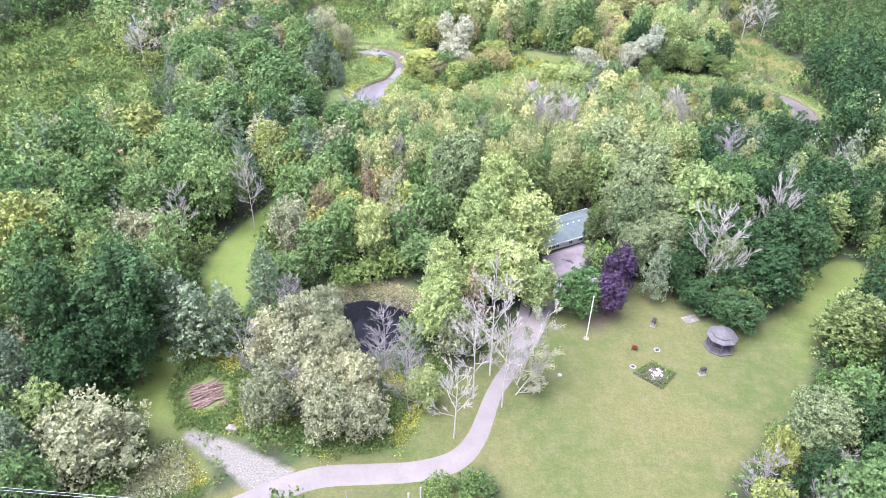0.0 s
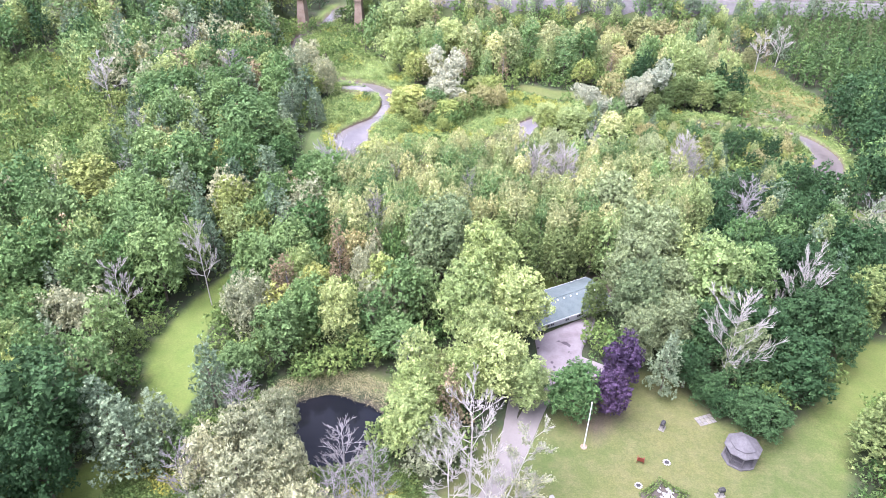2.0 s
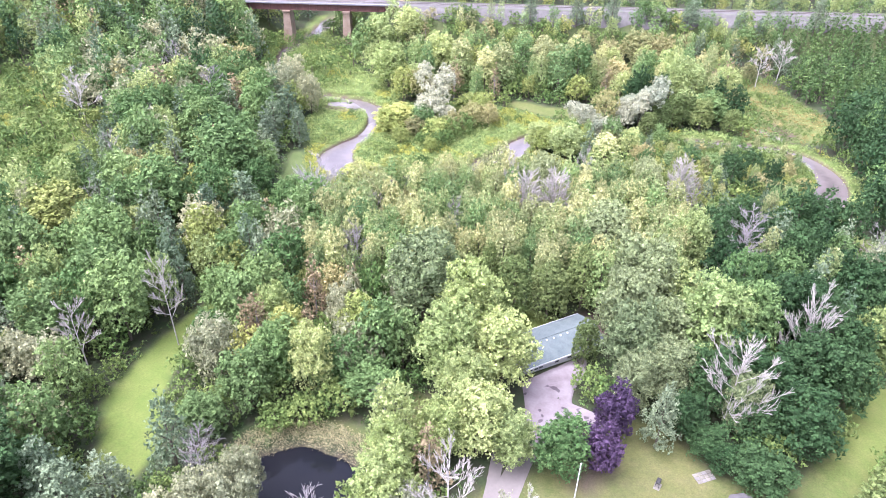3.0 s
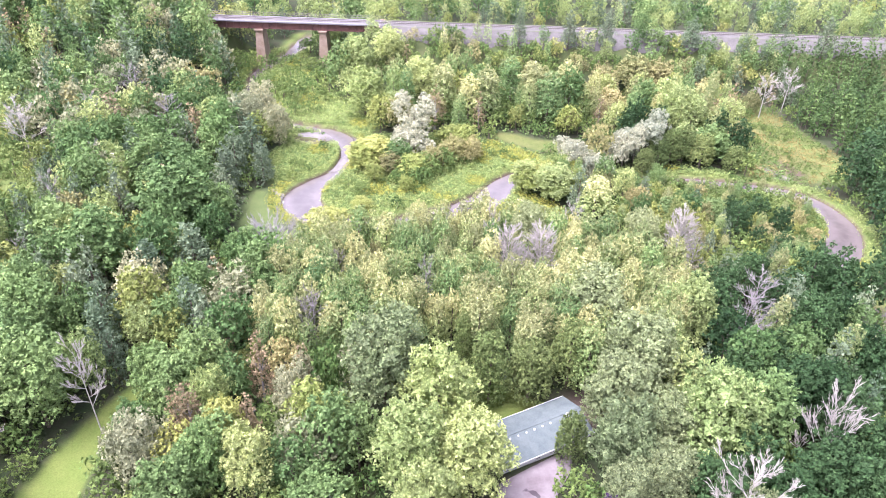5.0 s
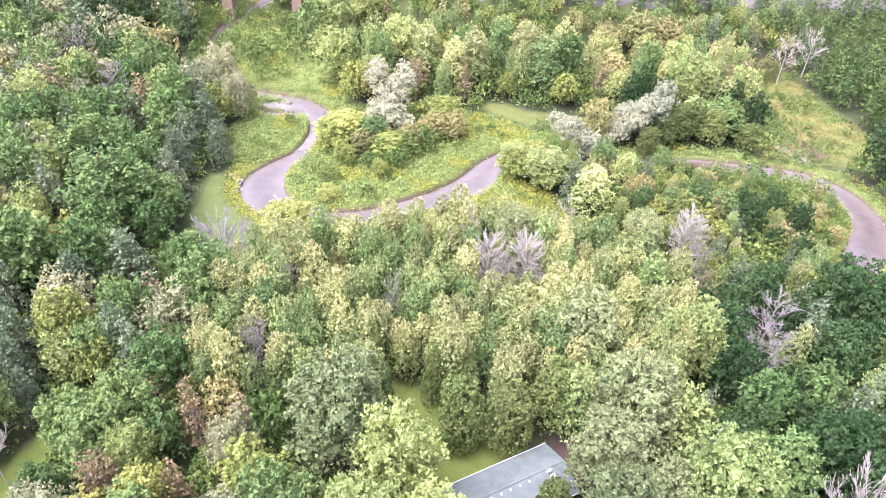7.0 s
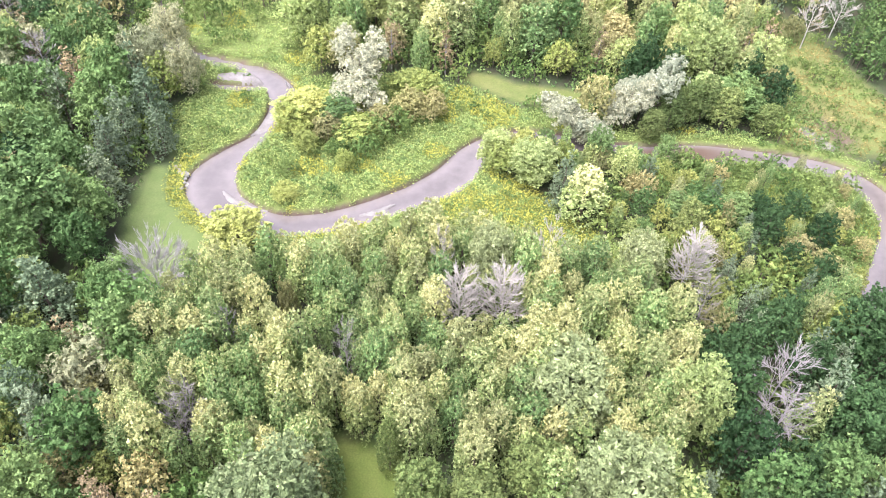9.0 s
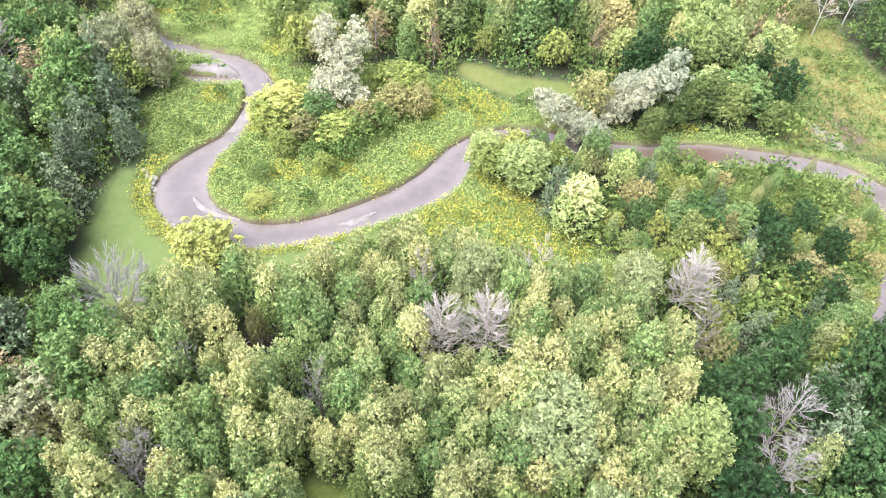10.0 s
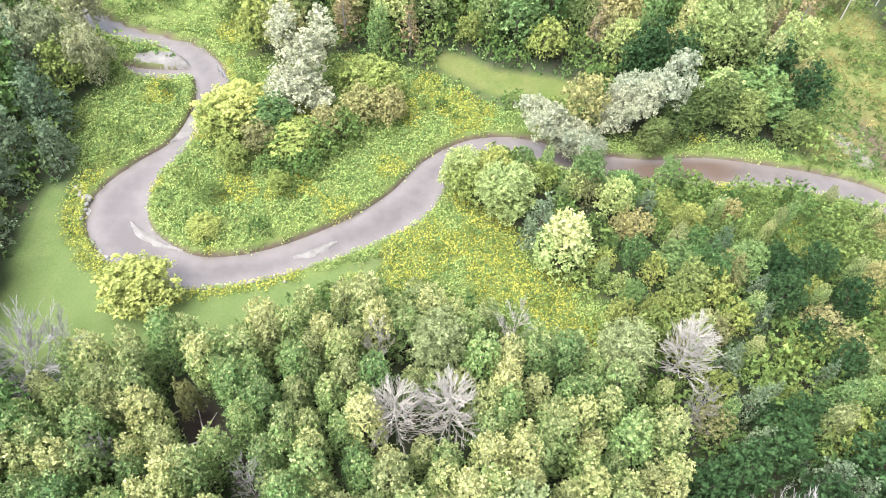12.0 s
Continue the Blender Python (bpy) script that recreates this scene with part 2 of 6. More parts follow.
def ground_material():
    """Woodland floor, mown grass, meadow and bare soil, blended by the ground's own zones."""
    m, nt, b = material("ground_cover", 0.95)

    def zone(name):
        a = nt.nodes.new("ShaderNodeAttribute")
        a.attribute_name = name
        return a.outputs["Fac"]

    broad, mid, fine = (noise_node(nt, s, 4.0) for s in (0.05, 0.45, 5.0))
    floor = mix(nt, ramp(nt, mid, [(0.35, (0, 0, 0)), (0.65, (1, 1, 1))]), (0.035, 0.055, 0.02), (0.045, 0.045, 0.026))
    lawn = mix(nt, ramp(nt, broad, [(0.4, (0, 0, 0)), (0.6, (1, 1, 1))]), (0.068, 0.090, 0.024), (0.104, 0.105, 0.036))
    dry = ramp(nt, mid, [(0.42, (0, 0, 0)), (0.75, (0.7, 0.7, 0.7))])
    lawn = mix(nt, dry, lawn, (0.13, 0.12, 0.055))
    tufty = noise_node(nt, 1.6, 5.0, 0.7)
    lawn = mix(nt, 1.0, lawn, ramp(nt, tufty, [(0.3, (0.84, 0.88, 0.84)), (0.7, (1.14, 1.1, 1.1))]), 'MULTIPLY')
    meadow = mix(nt, ramp(nt, mid, [(0.35, (0, 0, 0)), (0.7, (1, 1, 1))]), (0.105, 0.15, 0.038), (0.145, 0.17, 0.05))
    lush = mix(nt, ramp(nt, mid, [(0.3, (0, 0, 0)), (0.7, (1, 1, 1))]), (0.082, 0.118, 0.034), (0.102, 0.132, 0.044))
    lawn = mix(nt, zone("lush"), lawn, lush)
    # greener grass, its colour also raised to make up for tree shade
    fresh = mix(nt, ramp(nt, mid, [(0.3, (0, 0, 0)), (0.7, (1, 1, 1))]), (0.105, 0.150, 0.030), (0.135, 0.165, 0.040))
    lawn = mix(nt, zone("fresh"), lawn, fresh)
    straw = mix(nt, ramp(nt, mid, [(0.35, (0, 0, 0)), (0.65, (1, 1, 1))]), (0.110, 0.100, 0.038), (0.158, 0.116, 0.048))
    meadow = mix(nt, math_node(nt, 'MULTIPLY', zone("dry"), ramp(nt, broad, [(0.42, (0.1, 0.1, 0.1)), (0.66, (0.75, 0.75, 0.75))])), meadow, straw)
    c = mix(nt, zone("meadow"), floor, meadow)
    c = mix(nt, zone("mown"), c, lawn)
    c = mix(nt, zone("soil"), c, (0.095, 0.065, 0.055))
    c = mix(nt, zone("peat"), c, (0.034, 0.024, 0.021))
    worn = math_node(nt, 'ADD', zone("gravel"), math_node(nt, 'MULTIPLY', math_node(nt, 'SUBTRACT', mid, 0.5), 1.1))
    stones = mix(nt, ramp(nt, fine, [(0.35, (0, 0, 0)), (0.65, (1, 1, 1))]), (0.148, 0.136, 0.116), (0.188, 0.175, 0.152))
    c = mix(nt, ramp(nt, worn, [(0.3, (0, 0, 0)), (0.8, (1, 1, 1))]), c, stones)
    g = ramp(nt, fine, [(0.3, (0.75, 0.75, 0.75)), (0.7, (1.1, 1.1, 1.1))])
    nt.links.new(mix(nt, 1.0, c, g, 'MULTIPLY'), b.inputs["Base Color"])
    bump(nt, b, fine, 0.6, 0.08)
    return m


GROUND = ground_material()


# ------------------------------------------------------------------ plan
def smooth(a, b, v):
    t = np.clip((np.asarray(v, float) - a) / (b - a), 0, 1)
    return t * t * (3 - 2 * t)


def spline(points, step=1.0):
    """A smooth line through the control points (each x, y, half width), sampled about every step metres."""
    p = np.array(points, float)
    q = np.vstack([2 * p[0] - p[1], p, 2 * p[-1] - p[-2]])
    out = []
    for i in range(1, len(q) - 2):
        n = max(2, int(np.hypot(*(q[i + 1, :2] - q[i, :2])) / step))
        t = np.linspace(0, 1, n, endpoint=False)[:, None]
        a, b, c, d = q[i - 1], q[i], q[i + 1], q[i + 2]
        out.append(0.5 * (2 * b + (c - a) * t + (2 * a - 5 * b + 4 * c - d) * t**2 + (3 * b - a - 3 * c + d) * t**3))
    return np.vstack(out + [p[-1:]])


def beyond(line, x, y):
    """Distance outside the band along a line: below nought within its half width."""
    x, y = np.asarray(x, float), np.asarray(y, float)
    best = np.full(x.shape, 1e9)
    for px, py, w in line:
        best = np.minimum(best, np.hypot(x - px, y - py) - w)
    return best


def inside(poly, x, y):
    p = np.array(poly, float)
    x, y = np.asarray(x, float), np.asarray(y, float)
    odd = np.zeros(x.shape, bool)
    for (x0, y0), (x1, y1) in zip(p, np.roll(p, -1, 0)):
        if y0 != y1:
            odd ^= ((y0 > y) != (y1 > y)) & (x < (x1 - x0) * (y - y0) / (y1 - y0) + x0)
    return odd


CREEK_UPPER = [(-34, 262, 2.2), (-36, 248, 2.0), (-41, 236, 1.8), (-42, 225, 1.1), (-40, 213, 1.2), (-34.8, 203.1, 2.0), (-28.6, 199.3, 1.8),
               (-22, 197.6, 1.3), (-15.4, 194.8, 1.8), (-11.3, 188.4, 2.4), (-11.7, 182.0, 1.3), (-13.2, 175.8, 1.4), (-16.4, 170.6, 2.3),
               (-17.9, 164.6, 3.7), (-14.8, 159.2, 3.3), (-7.4, 155.6, 2.6), (-0.1, 156.3, 2.3), (6.9, 159.2, 2.4), (13.5, 163.0, 2.7)]
CREEK_LOWER = [(13.5, 163.0, 2.7), (18.9, 167.7, 3.1), (22.3, 173.8, 2.5), (26.8, 178.3, 1.7), (32.3, 179.5, 1.7), (38.6, 178.0, 2.1),
               (44.8, 176.4, 2.3), (51.9, 176.1, 2.2), (59.7, 176.6, 2.6), (67.7, 176.3, 2.2), (75, 175.4, 2.0), (81.5, 173.4, 2.0),
               (85.5, 168.8, 2.2), (86.6, 161, 2.8), (83.2, 153, 3.2), (78.0, 146, 2.4), (78, 138, 1.5), (86, 130, 1.5), (100, 122, 1.5)]
BACKWATER = [(-14.2, 190.8, 1.0), (-18, 190.0, 1.3), (-22.5, 190.3, 1.0), (-24.5, 191.2, 0.5)]
CREEK = np.vstack([spline(CREEK_UPPER)[:-1], spline(CREEK_LOWER), spline(BACKWATER)])
DRIVE = spline([(-46, 32, 1.8), (-30, 42.5, 1.8), (-18.5, 49.6, 1.8), (-13.2, 52.3, 1.75), (-7.3, 53.1, 1.7), (-2, 53.7, 1.7), (2.6, 55.3, 1.7), (5.4, 58.8, 1.45),
                (7.8, 65.9, 1.25), (9.6, 69.5, 1.35), (12.1, 74.0, 1.45), (13.7, 78.0, 1.75), (16.4, 84.0, 1.5), (18.4, 88.2, 1.7), (19.6, 90.6, 1.9)], 0.6)
BRANCH = spline([(11.4, 75.0, 0.9), (12.3, 79.0, 0.8), (13.3, 83.4, 0.95), (14.2, 88.0, 1.0)], 0.6)
APRON = spline([(-29.4, 58.2, 0.8), (-26.6, 56.6, 1.3), (-23.4, 54.8, 1.7), (-20.4, 53.0, 2.0), (-17.6, 51.6, 2.3)], 0.35)
PARKING = [(17.3, 97.6), (21.6, 100.6), (25.9, 103.3), (27.0, 103.6), (26.4, 100.2), (24.4, 96.4), (23.7, 93.9), (24.4, 92.9), (26.4, 92.2), (27.4, 91.0), (25.2, 89.8), (21.4, 89.2), (18.6, 86.6), (16.4, 86.8), (17.3, 92.0)]
PATH_LINE = spline([(-28.8, 114, 1.6), (-31.6, 107, 2.3), (-33.2, 100, 2.8), (-33.6, 92, 3.6), (-31.5, 84, 3.4), (-33.5, 76, 2.6), (-36.6, 69, 2.4),
                    (-36, 63, 2.4), (-32, 58.5, 2.2), (-27, 52, 2.0)])
GRAVEL_BAR = [(-23.6, 192.6, 0.8), (-20, 192.8, 1.6), (-17, 192.4, 1.4), (-14.6, 192.2, 0.7)]
POND_C, POND_R, POND_Z, CREEK_Z = (-10.2, 80.4), (6.7, 6.2), -1.45, -2.0

LAWNS = [
    [(5.8, 55.1), (14, 40), (30, 40), (33.7, 51.6), (38.4, 57), (45.5, 62.9), (51, 70.5), (53.5, 75.5), (56.5, 81), (64.7, 88.1), (68.6, 91.8), (71, 98.5),
     (63.1, 99.8), (58.8, 92.1), (54.3, 86.3), (50.6, 83.2), (45.2, 79.4), (43, 81), (38.8, 83), (36, 90), (29, 92), (20, 84), (15.6, 81), (11, 72), (8, 63)],
    [(-4, 55.5), (3, 57), (7, 66), (12, 77), (10, 79), (3, 69), (-1, 62)],
    [(-14, 49.8), (0, 51.5), (5, 53), (10, 42), (-15, 40)],
    [(6, 122), (11, 121), (24, 112), (16, 103), (10, 105)],
    [(-25, 167.5), (-28, 167), (-28, 158), (-27, 148), (-24, 140), (-13.5, 142.5), (-5, 145), (1, 146.5), (8, 150), (14, 153), (17, 158.5), (9.5, 156),
     (2, 152.8), (-7, 152), (-15, 154), (-22.6, 159.5), (-24, 163)],
    [(20, 195.2), (22.6, 198), (26.5, 196.8), (30, 194.4), (37, 193.6), (44.4, 192.4), (43.6, 188.8), (35, 187.2), (29.5, 188.4), (24.4, 191.6)],
    [(0, 88), (7, 86), (10, 91), (3, 95)],
    [(-19, 86.4), (-13, 87.6), (-5, 86.8), (-1, 85), (0, 87.4), (-6, 89.4), (-16, 89)],
]
MEADOWS = [
    [(-15, 165), (-11, 160), (0, 159), (8, 162), (16, 170), (21, 178), (27, 181), (40, 181), (44, 188), (30, 186), (22, 192), (10, 196), (-6, 194),
     (-9, 186), (-9, 176), (-14, 170)],
    [(17, 159), (25, 170), (31, 166), (38, 158), (46, 152), (43, 146.5), (34, 148), (28, 149.5), (19, 151.5), (14, 151.5)],
    [(-122, 187), (-112, 210), (-98, 206), (-78, 176), (-60, 156), (-66, 143), (-84, 124), (-112, 140)],
    [(74, 180), (75, 196), (80, 214), (86, 222), (92, 218), (95, 203), (99, 190), (98, 181), (92, 178), (86, 177.5)],
    [(-34, 206), (-28, 202), (-16, 198), (-8, 192), (-5, 200), (-14, 212), (-26, 228), (-33, 246), (-40, 246), (-39, 228)],
    [(-12, 194), (-24, 190), (-29, 180), (-24, 169), (-16, 174), (-14, 186)],
    [(48, 165), (56, 172), (70, 174), (84, 166), (82, 158), (74, 160), (60, 166)],
    [(-36, 47), (-31, 46.5), (-25, 49.5), (-30, 56.5), (-32.5, 55)],
    [(-34, 72), (-27, 72), (-22, 66), (-22, 58), (-31, 58.5), (-33.5, 64)],
    [(-31.5, 67), (-28, 61), (-20, 57.5), (-10, 55.6), (1, 58), (4, 65), (1, 73), (-8, 73), (-20, 72)],
    [(-46, 42), (-36, 54), (-31, 57), (-25, 51), (-33, 43)],
    [(-23, 60), (-30, 64), (-28, 68), (-20, 60), (-10, 54.5), (0, 56.5), (-2, 54.8), (-12, 54.2)],
]
SOILS = [[(23, 78.5), (28, 84), (26, 86), (22, 81)], [(28, 106), (33, 109), (31, 115), (27, 113)],
         [(12.8, 79.6), (14.4, 83), (17, 86), (15.5, 88), (13.4, 83)], [(84, 178), (88, 181), (84, 188), (82, 187)]]


GAP_SPOT = [(-4.2, 138.4), (-2.6, 140.6), (0.6, 139.0), (2.8, 136), (3.8, 132.4), (1.4, 131), (-2.0, 134.6)]


def softly(polys, x, y, spread=0.8):
    total = np.zeros(np.shape(x))
    for dx, dy in ((0, 0), (1, 0), (-1, 0), (0, 1), (0, -1), (0.7, 0.7), (-0.7, 0.7), (0.7, -0.7), (-0.7, -0.7)):
        hit = np.zeros(np.shape(x), bool)
        for p in polys:
            hit |= inside(p, x + dx * spread, y + dy * spread)
        total += hit
    return total / 9


def pond_out(x, y):
    ang = np.arctan2(y - POND_C[1], x - POND_C[0])
    wob = 1 + 0.07 * np.sin(3 * ang + 0.5) + 0.05 * np.sin(5 * ang)
    return (np.hypot((x - POND_C[0]) / POND_R[0], (y - POND_C[1]) / POND_R[1]) - wob) * 7.0


RAIL_Y, RAIL_Z = 241.5, 10.0


def height(x, y):
    x, y = np.asarray(x, float), np.asarray(y, float)
    z = -1.3 * smooth(86, 116, y) + 0.18 * np.sin(x * 0.11 + 1) * np.sin(y * 0.09)
    z = z - 0.5 * smooth(9, 0, pond_out(x, y)) * smooth(0, 1, 1)
    z = z + (-2.6 - z) * smooth(1.0, -1.8, pond_out(x, y))
    z = z + 10.3 * smooth(-46, -60, x) * smooth(200, 238, y)
    # railway bank east of the bridge, and rising land behind it
    bank = np.clip((y - (RAIL_Y - 3.2)) / 1.6 + RAIL_Z, -3, RAIL_Z)
    bank = np.where(y > RAIL_Y + 3.2, np.maximum(RAIL_Z - (y - RAIL_Y - 3.2) / 1.8, 5.0), bank)
    east = smooth(-16, -9, x)
    z = z + east * np.maximum(bank - z, 0)
    z = z + 6.0 * smooth(275, 330, y) * (1 - east)
    d = beyond(CREEK, x, y)
    return z + (np.minimum(z, -2.7) - z) * smooth(0.55, -0.65, d)


def grid_mesh(name, xs, ys, mat, attrs):
    gx, gy = np.meshgrid(xs, ys)
    gz = height(gx, gy)
    v = np.stack([gx, gy, gz], -1).reshape(-1, 3)
    n, mrows = len(xs), len(ys)
    i = (np.arange(mrows - 1)[:, None] * n + np.arange(n - 1)[None]).ravel()
    f = np.stack([i, i + 1, i + n + 1, i + n], -1)
    me = bpy.data.meshes.new(name)
    quick(me, v, f)
    for key, val in attrs(v[:, 0], v[:, 1]).items():
        a = me.attributes.new(key, 'FLOAT', 'POINT')
        a.data.foreach_set("value", np.asarray(val, np.float32))
    me.materials.append(mat)
    me.polygons.foreach_set("use_smooth", np.ones(len(f), bool))
    return me


def quick(me, v, f):
    """Fills a mesh from arrays of points and of faces with one and the same number of corners."""
    v, f = np.asarray(v, np.float32), np.asarray(f, np.int32)
    me.vertices.add(len(v))
    me.vertices.foreach_set("co", v.ravel())
    me.loops.add(f.size)
    me.loops.foreach_set("vertex_index", f.ravel())
    me.polygons.add(len(f))
    me.polygons.foreach_set("loop_start", np.arange(0, f.size, f.shape[1], dtype=np.int32))
    me.update(calc_edges=True)


def reach(a, b, a2, b2, far):
    """Grid lines from a to b, closer between a2 and b2, and wider and wider outside."""
    inner = np.concatenate([np.arange(a, a2, 1.25), np.arange(a2, b2, 0.5), np.arange(b2, b + 0.01, 1.25)])
    steps = np.geomspace(2, 700, 14).cumsum()
    return np.concatenate([(a - steps)[::-1][-far:], inner, (b + steps)[:far]])


def zones(x, y):
    mown = np.maximum(softly(LAWNS, x, y), smooth(0.6, -0.6, beyond(PATH_LINE, x, y)))
    mown = np.maximum(mown, smooth(1.6, 0.4, beyond(DRIVE, x, y)) * (y < 80))
    near = beyond(CREEK, x, y)
    soil = np.maximum(softly(SOILS, x, y, 1.2) * 0.85, smooth(0.45, 0.0, near))
    soil = np.maximum(soil, 0.8 * smooth(0.5, -1.0, pond_out(x, y)))
    meadow = np.maximum(softly(MEADOWS, x, y, 1.5), smooth(4, 1, near))
    meadow = np.maximum(meadow, (y > 226) * (y < 250) * 0.35)
    lush = np.maximum(smooth(122, 132, y) * smooth(180, 172, y), 0.35 * smooth(1.5, 0.0, beyond(PATH_LINE, x, y)))
    # greener path and clearings, with light painted in where trees shade the grass
    fresh = smooth(1.5, 0.0, beyond(PATH_LINE, x, y)) * smooth(56, 64, y)
    fresh = np.maximum(fresh, 0.3 * smooth(183, 188, y) * smooth(202, 197, y) * smooth(16, 20, x) * smooth(50, 45, x))
    fresh = np.maximum(fresh, 0.75 * smooth(46, 60, x) * smooth(68, 76, y) * smooth(110, 104, y))
    fresh = np.maximum(fresh, 0.9 * smooth(98, 102, y) * smooth(126, 122, y) * smooth(3, 6, x) * smooth(27, 23, x))
    gravel = smooth(1.1, -0.9, beyond(APRON, x, y))
    gravel = np.maximum(gravel, 0.8 * softly([[(78.0, 184.6), (80.4, 185), (82.4, 181.4), (84, 178.8), (82, 177.8), (79.6, 180.6)]], x, y, 0.5))
    return {"mown": mown, "fresh": fresh, "gravel": gravel, "peat": softly([GAP_SPOT], x, y, 1.0), "dry": softly([MEADOWS[3]], x, y, 2.0), "meadow": meadow, "soil": soil, "lush": lush}


ground = tagged(new("ground", grid_mesh("ground", reach(-112, 128, -30, 90, 14), reach(28, 262, 150, 196, 14), GROUND, zones)),
                "grassy and wooded valley ground with mown clearings", "ground", kind="structure")


def ribbon(name, line, mat, lift, across=7, flat=None, extra=0.0, edge=0.12):
    """A band along a line, draped on the ground or lying flat, with slightly ragged edges."""
    rng = np.random.default_rng(len(line))
    t = np.gradient(line[:, :2], axis=0)
    t /= np.linalg.norm(t, axis=1)[:, None]
    side = np.stack([-t[:, 1], t[:, 0]], -1)
    s = np.linspace(-1, 1, across)
    w = (line[:, 2] + extra)[:, None] * s[None]
    w[:, 0] += rng.uniform(-edge, edge, len(line))
    w[:, -1] += rng.uniform(-edge, edge, len(line))
    xy = line[:, None, :2] + side[:, None] * w[..., None]
    x, y = xy[..., 0], xy[..., 1]
    z = np.full(x.shape, flat) if flat is not None else height(x, y) + lift
    if flat is None:
        z[:, 0] -= lift + 0.05
        z[:, -1] -= lift + 0.05
    n, m = x.shape
    i = (np.arange(n - 1)[:, None] * m + np.arange(m - 1)[None]).ravel()
    f = np.stack([i, i + m, i + m + 1, i + 1], -1)[:, ::-1]
    me = bpy.data.meshes.new(name)
    quick(me, np.stack([x, y, z], -1).reshape(-1, 3), f)
    me.polygons.foreach_set("use_smooth", np.ones(len(f), bool))
    me.materials.append(mat)
    return new(name, me)


tagged(ribbon("road", DRIVE, ASPHALT, 0.07, edge=0.04), "pale worn asphalt driveway winding to the house", "driveway", kind="structure")


def slab(name, outline, mat, lift):
    """A paved area with rounded corners, draped on the ground."""
    ring = spline([(*p, 0.0) for p in outline + outline[:1]], 0.5)[:-1, :2]
    mid = ring.mean(0)
    rows = np.stack([mid + (ring - mid) * k for k in (1.0, 0.985, 0.8, 0.6, 0.4, 0.2, 0.02)])
    z = height(rows[..., 0], rows[..., 1]) + lift
    z[0] -= lift + 0.05
    n, m = z.shape
    f = [(r * m + i, r * m + (i + 1) % m, (r + 1) * m + (i + 1) % m, (r + 1) * m + i) for r in range(n - 1) for i in range(m)]
    me = bpy.data.meshes.new(name)
    quick(me, np.dstack([rows, z]).reshape(-1, 3), np.array(f))
    me.materials.append(mat)
    return new(name, me)


tagged(slab("pavement", PARKING, PARKED, 0.085), "pinkish-grey stained parking area before the house", "driveway", kind="structure")
tagged(ribbon("road_branch", BRANCH, ASPHALT, 0.055, edge=0.1), "narrow paved branch of the driveway under the trees", "driveway", kind="structure")


def creek_surface():
    """The creek's level surface, in square cells that run a little way under its banks."""
    xs, ys = np.arange(-60, 110, 1.0), np.arange(118, 270, 1.0)
    gx, gy = np.meshgrid(xs, ys)
    wet = beyond(CREEK, gx + 0.5, gy + 0.5) < 1.6
    n = len(xs)
    i = (np.arange(len(ys))[:, None] * n + np.arange(n)[None])[:-1, :-1][wet[:-1, :-1]]
    f = np.stack([i, i + 1, i + n + 1, i + n], -1)
    used, flat = np.unique(f, return_inverse=True)
    v = np.stack([gx.ravel(), gy.ravel(), np.full(gx.size, CREEK_Z)], -1)[used]
    me = bpy.data.meshes.new("water_creek")
    quick(me, v, flat.reshape(f.shape))
    inner = beyond(CREEK, v[:, 0], v[:, 1])
    silt = smooth(46, 52, v[:, 0]) * smooth(68, 60, v[:, 0]) * smooth(170, 174, v[:, 1])
    for key, val in (("depth", smooth(0.3, -3.2, inner)), ("silt", 0.85 * silt * smooth(-0.3, -1.2, inner))):
        me.attributes.new(key, 'FLOAT', 'POINT').data.foreach_set("value", val.astype(np.float32))
    me.materials.append(CREEK_WATER)
    return new("water_creek", me)


tagged(creek_surface(), "shallow brown winding creek water", "creek", kind="structure")

bm = bmesh.new()
bmesh.ops.create_circle(bm, cap_ends=True, segments=48, radius=1.0, matrix=Matrix.Translation((*POND_C, POND_Z)) @ Matrix.Diagonal((9.2, 8.6, 1, 1)))
me = bpy.data.meshes.new("water_pond")
bm.to_mesh(me)
me.materials.append(POND_WATER)
tagged(new("water_pond", me), "still black pond water reflecting the sky", "pond", kind="structure")


# ------------------------------------------------------------------ building blocks
def part(name, bm, mat, parent, label=""):
    me = bpy.data.meshes.new(name)
    bm.to_mesh(me)
    bm.free()
    me.materials.append(mat)
    ob = new(name, me)
    ob.parent = parent
    return tagged(ob, label)


def thing(name, m, label, category, group=""):
    ob = new(name)
    ob.empty_display_size = 0.3
    ob.matrix_world = m
    return tagged(ob, label, category, group)


def at_ground(x, y, turn=0.0, lift=0.0):
    return pose(x, y, float(height(x, y)) + lift, 0, 0, turn)


def box(bm, x0, x1, y0, y1, z0, z1, bevel=0.0):
    r = bmesh.ops.create_cube(bm, size=1, matrix=Matrix.Translation(((x0 + x1) / 2, (y0 + y1) / 2, (z0 + z1) / 2)) @ Matrix.Diagonal((x1 - x0, y1 - y0, z1 - z0, 1)))
    if bevel:
        bmesh.ops.bevel(bm, geom=list({e for v in r["verts"] for e in v.link_edges}), offset=bevel, segments=1, affect='EDGES')
    return r["verts"]


def rod(bm, a, b, r0, r1, n=8):
    a, b = Vector(a), Vector(b)
    m = Matrix.Translation((a + b) / 2) @ (b - a).to_track_quat('Z', 'Y').to_matrix().to_4x4()
    bmesh.ops.create_cone(bm, cap_ends=True, segments=n, radius1=r0, radius2=r1, depth=(b - a).length, matrix=m)


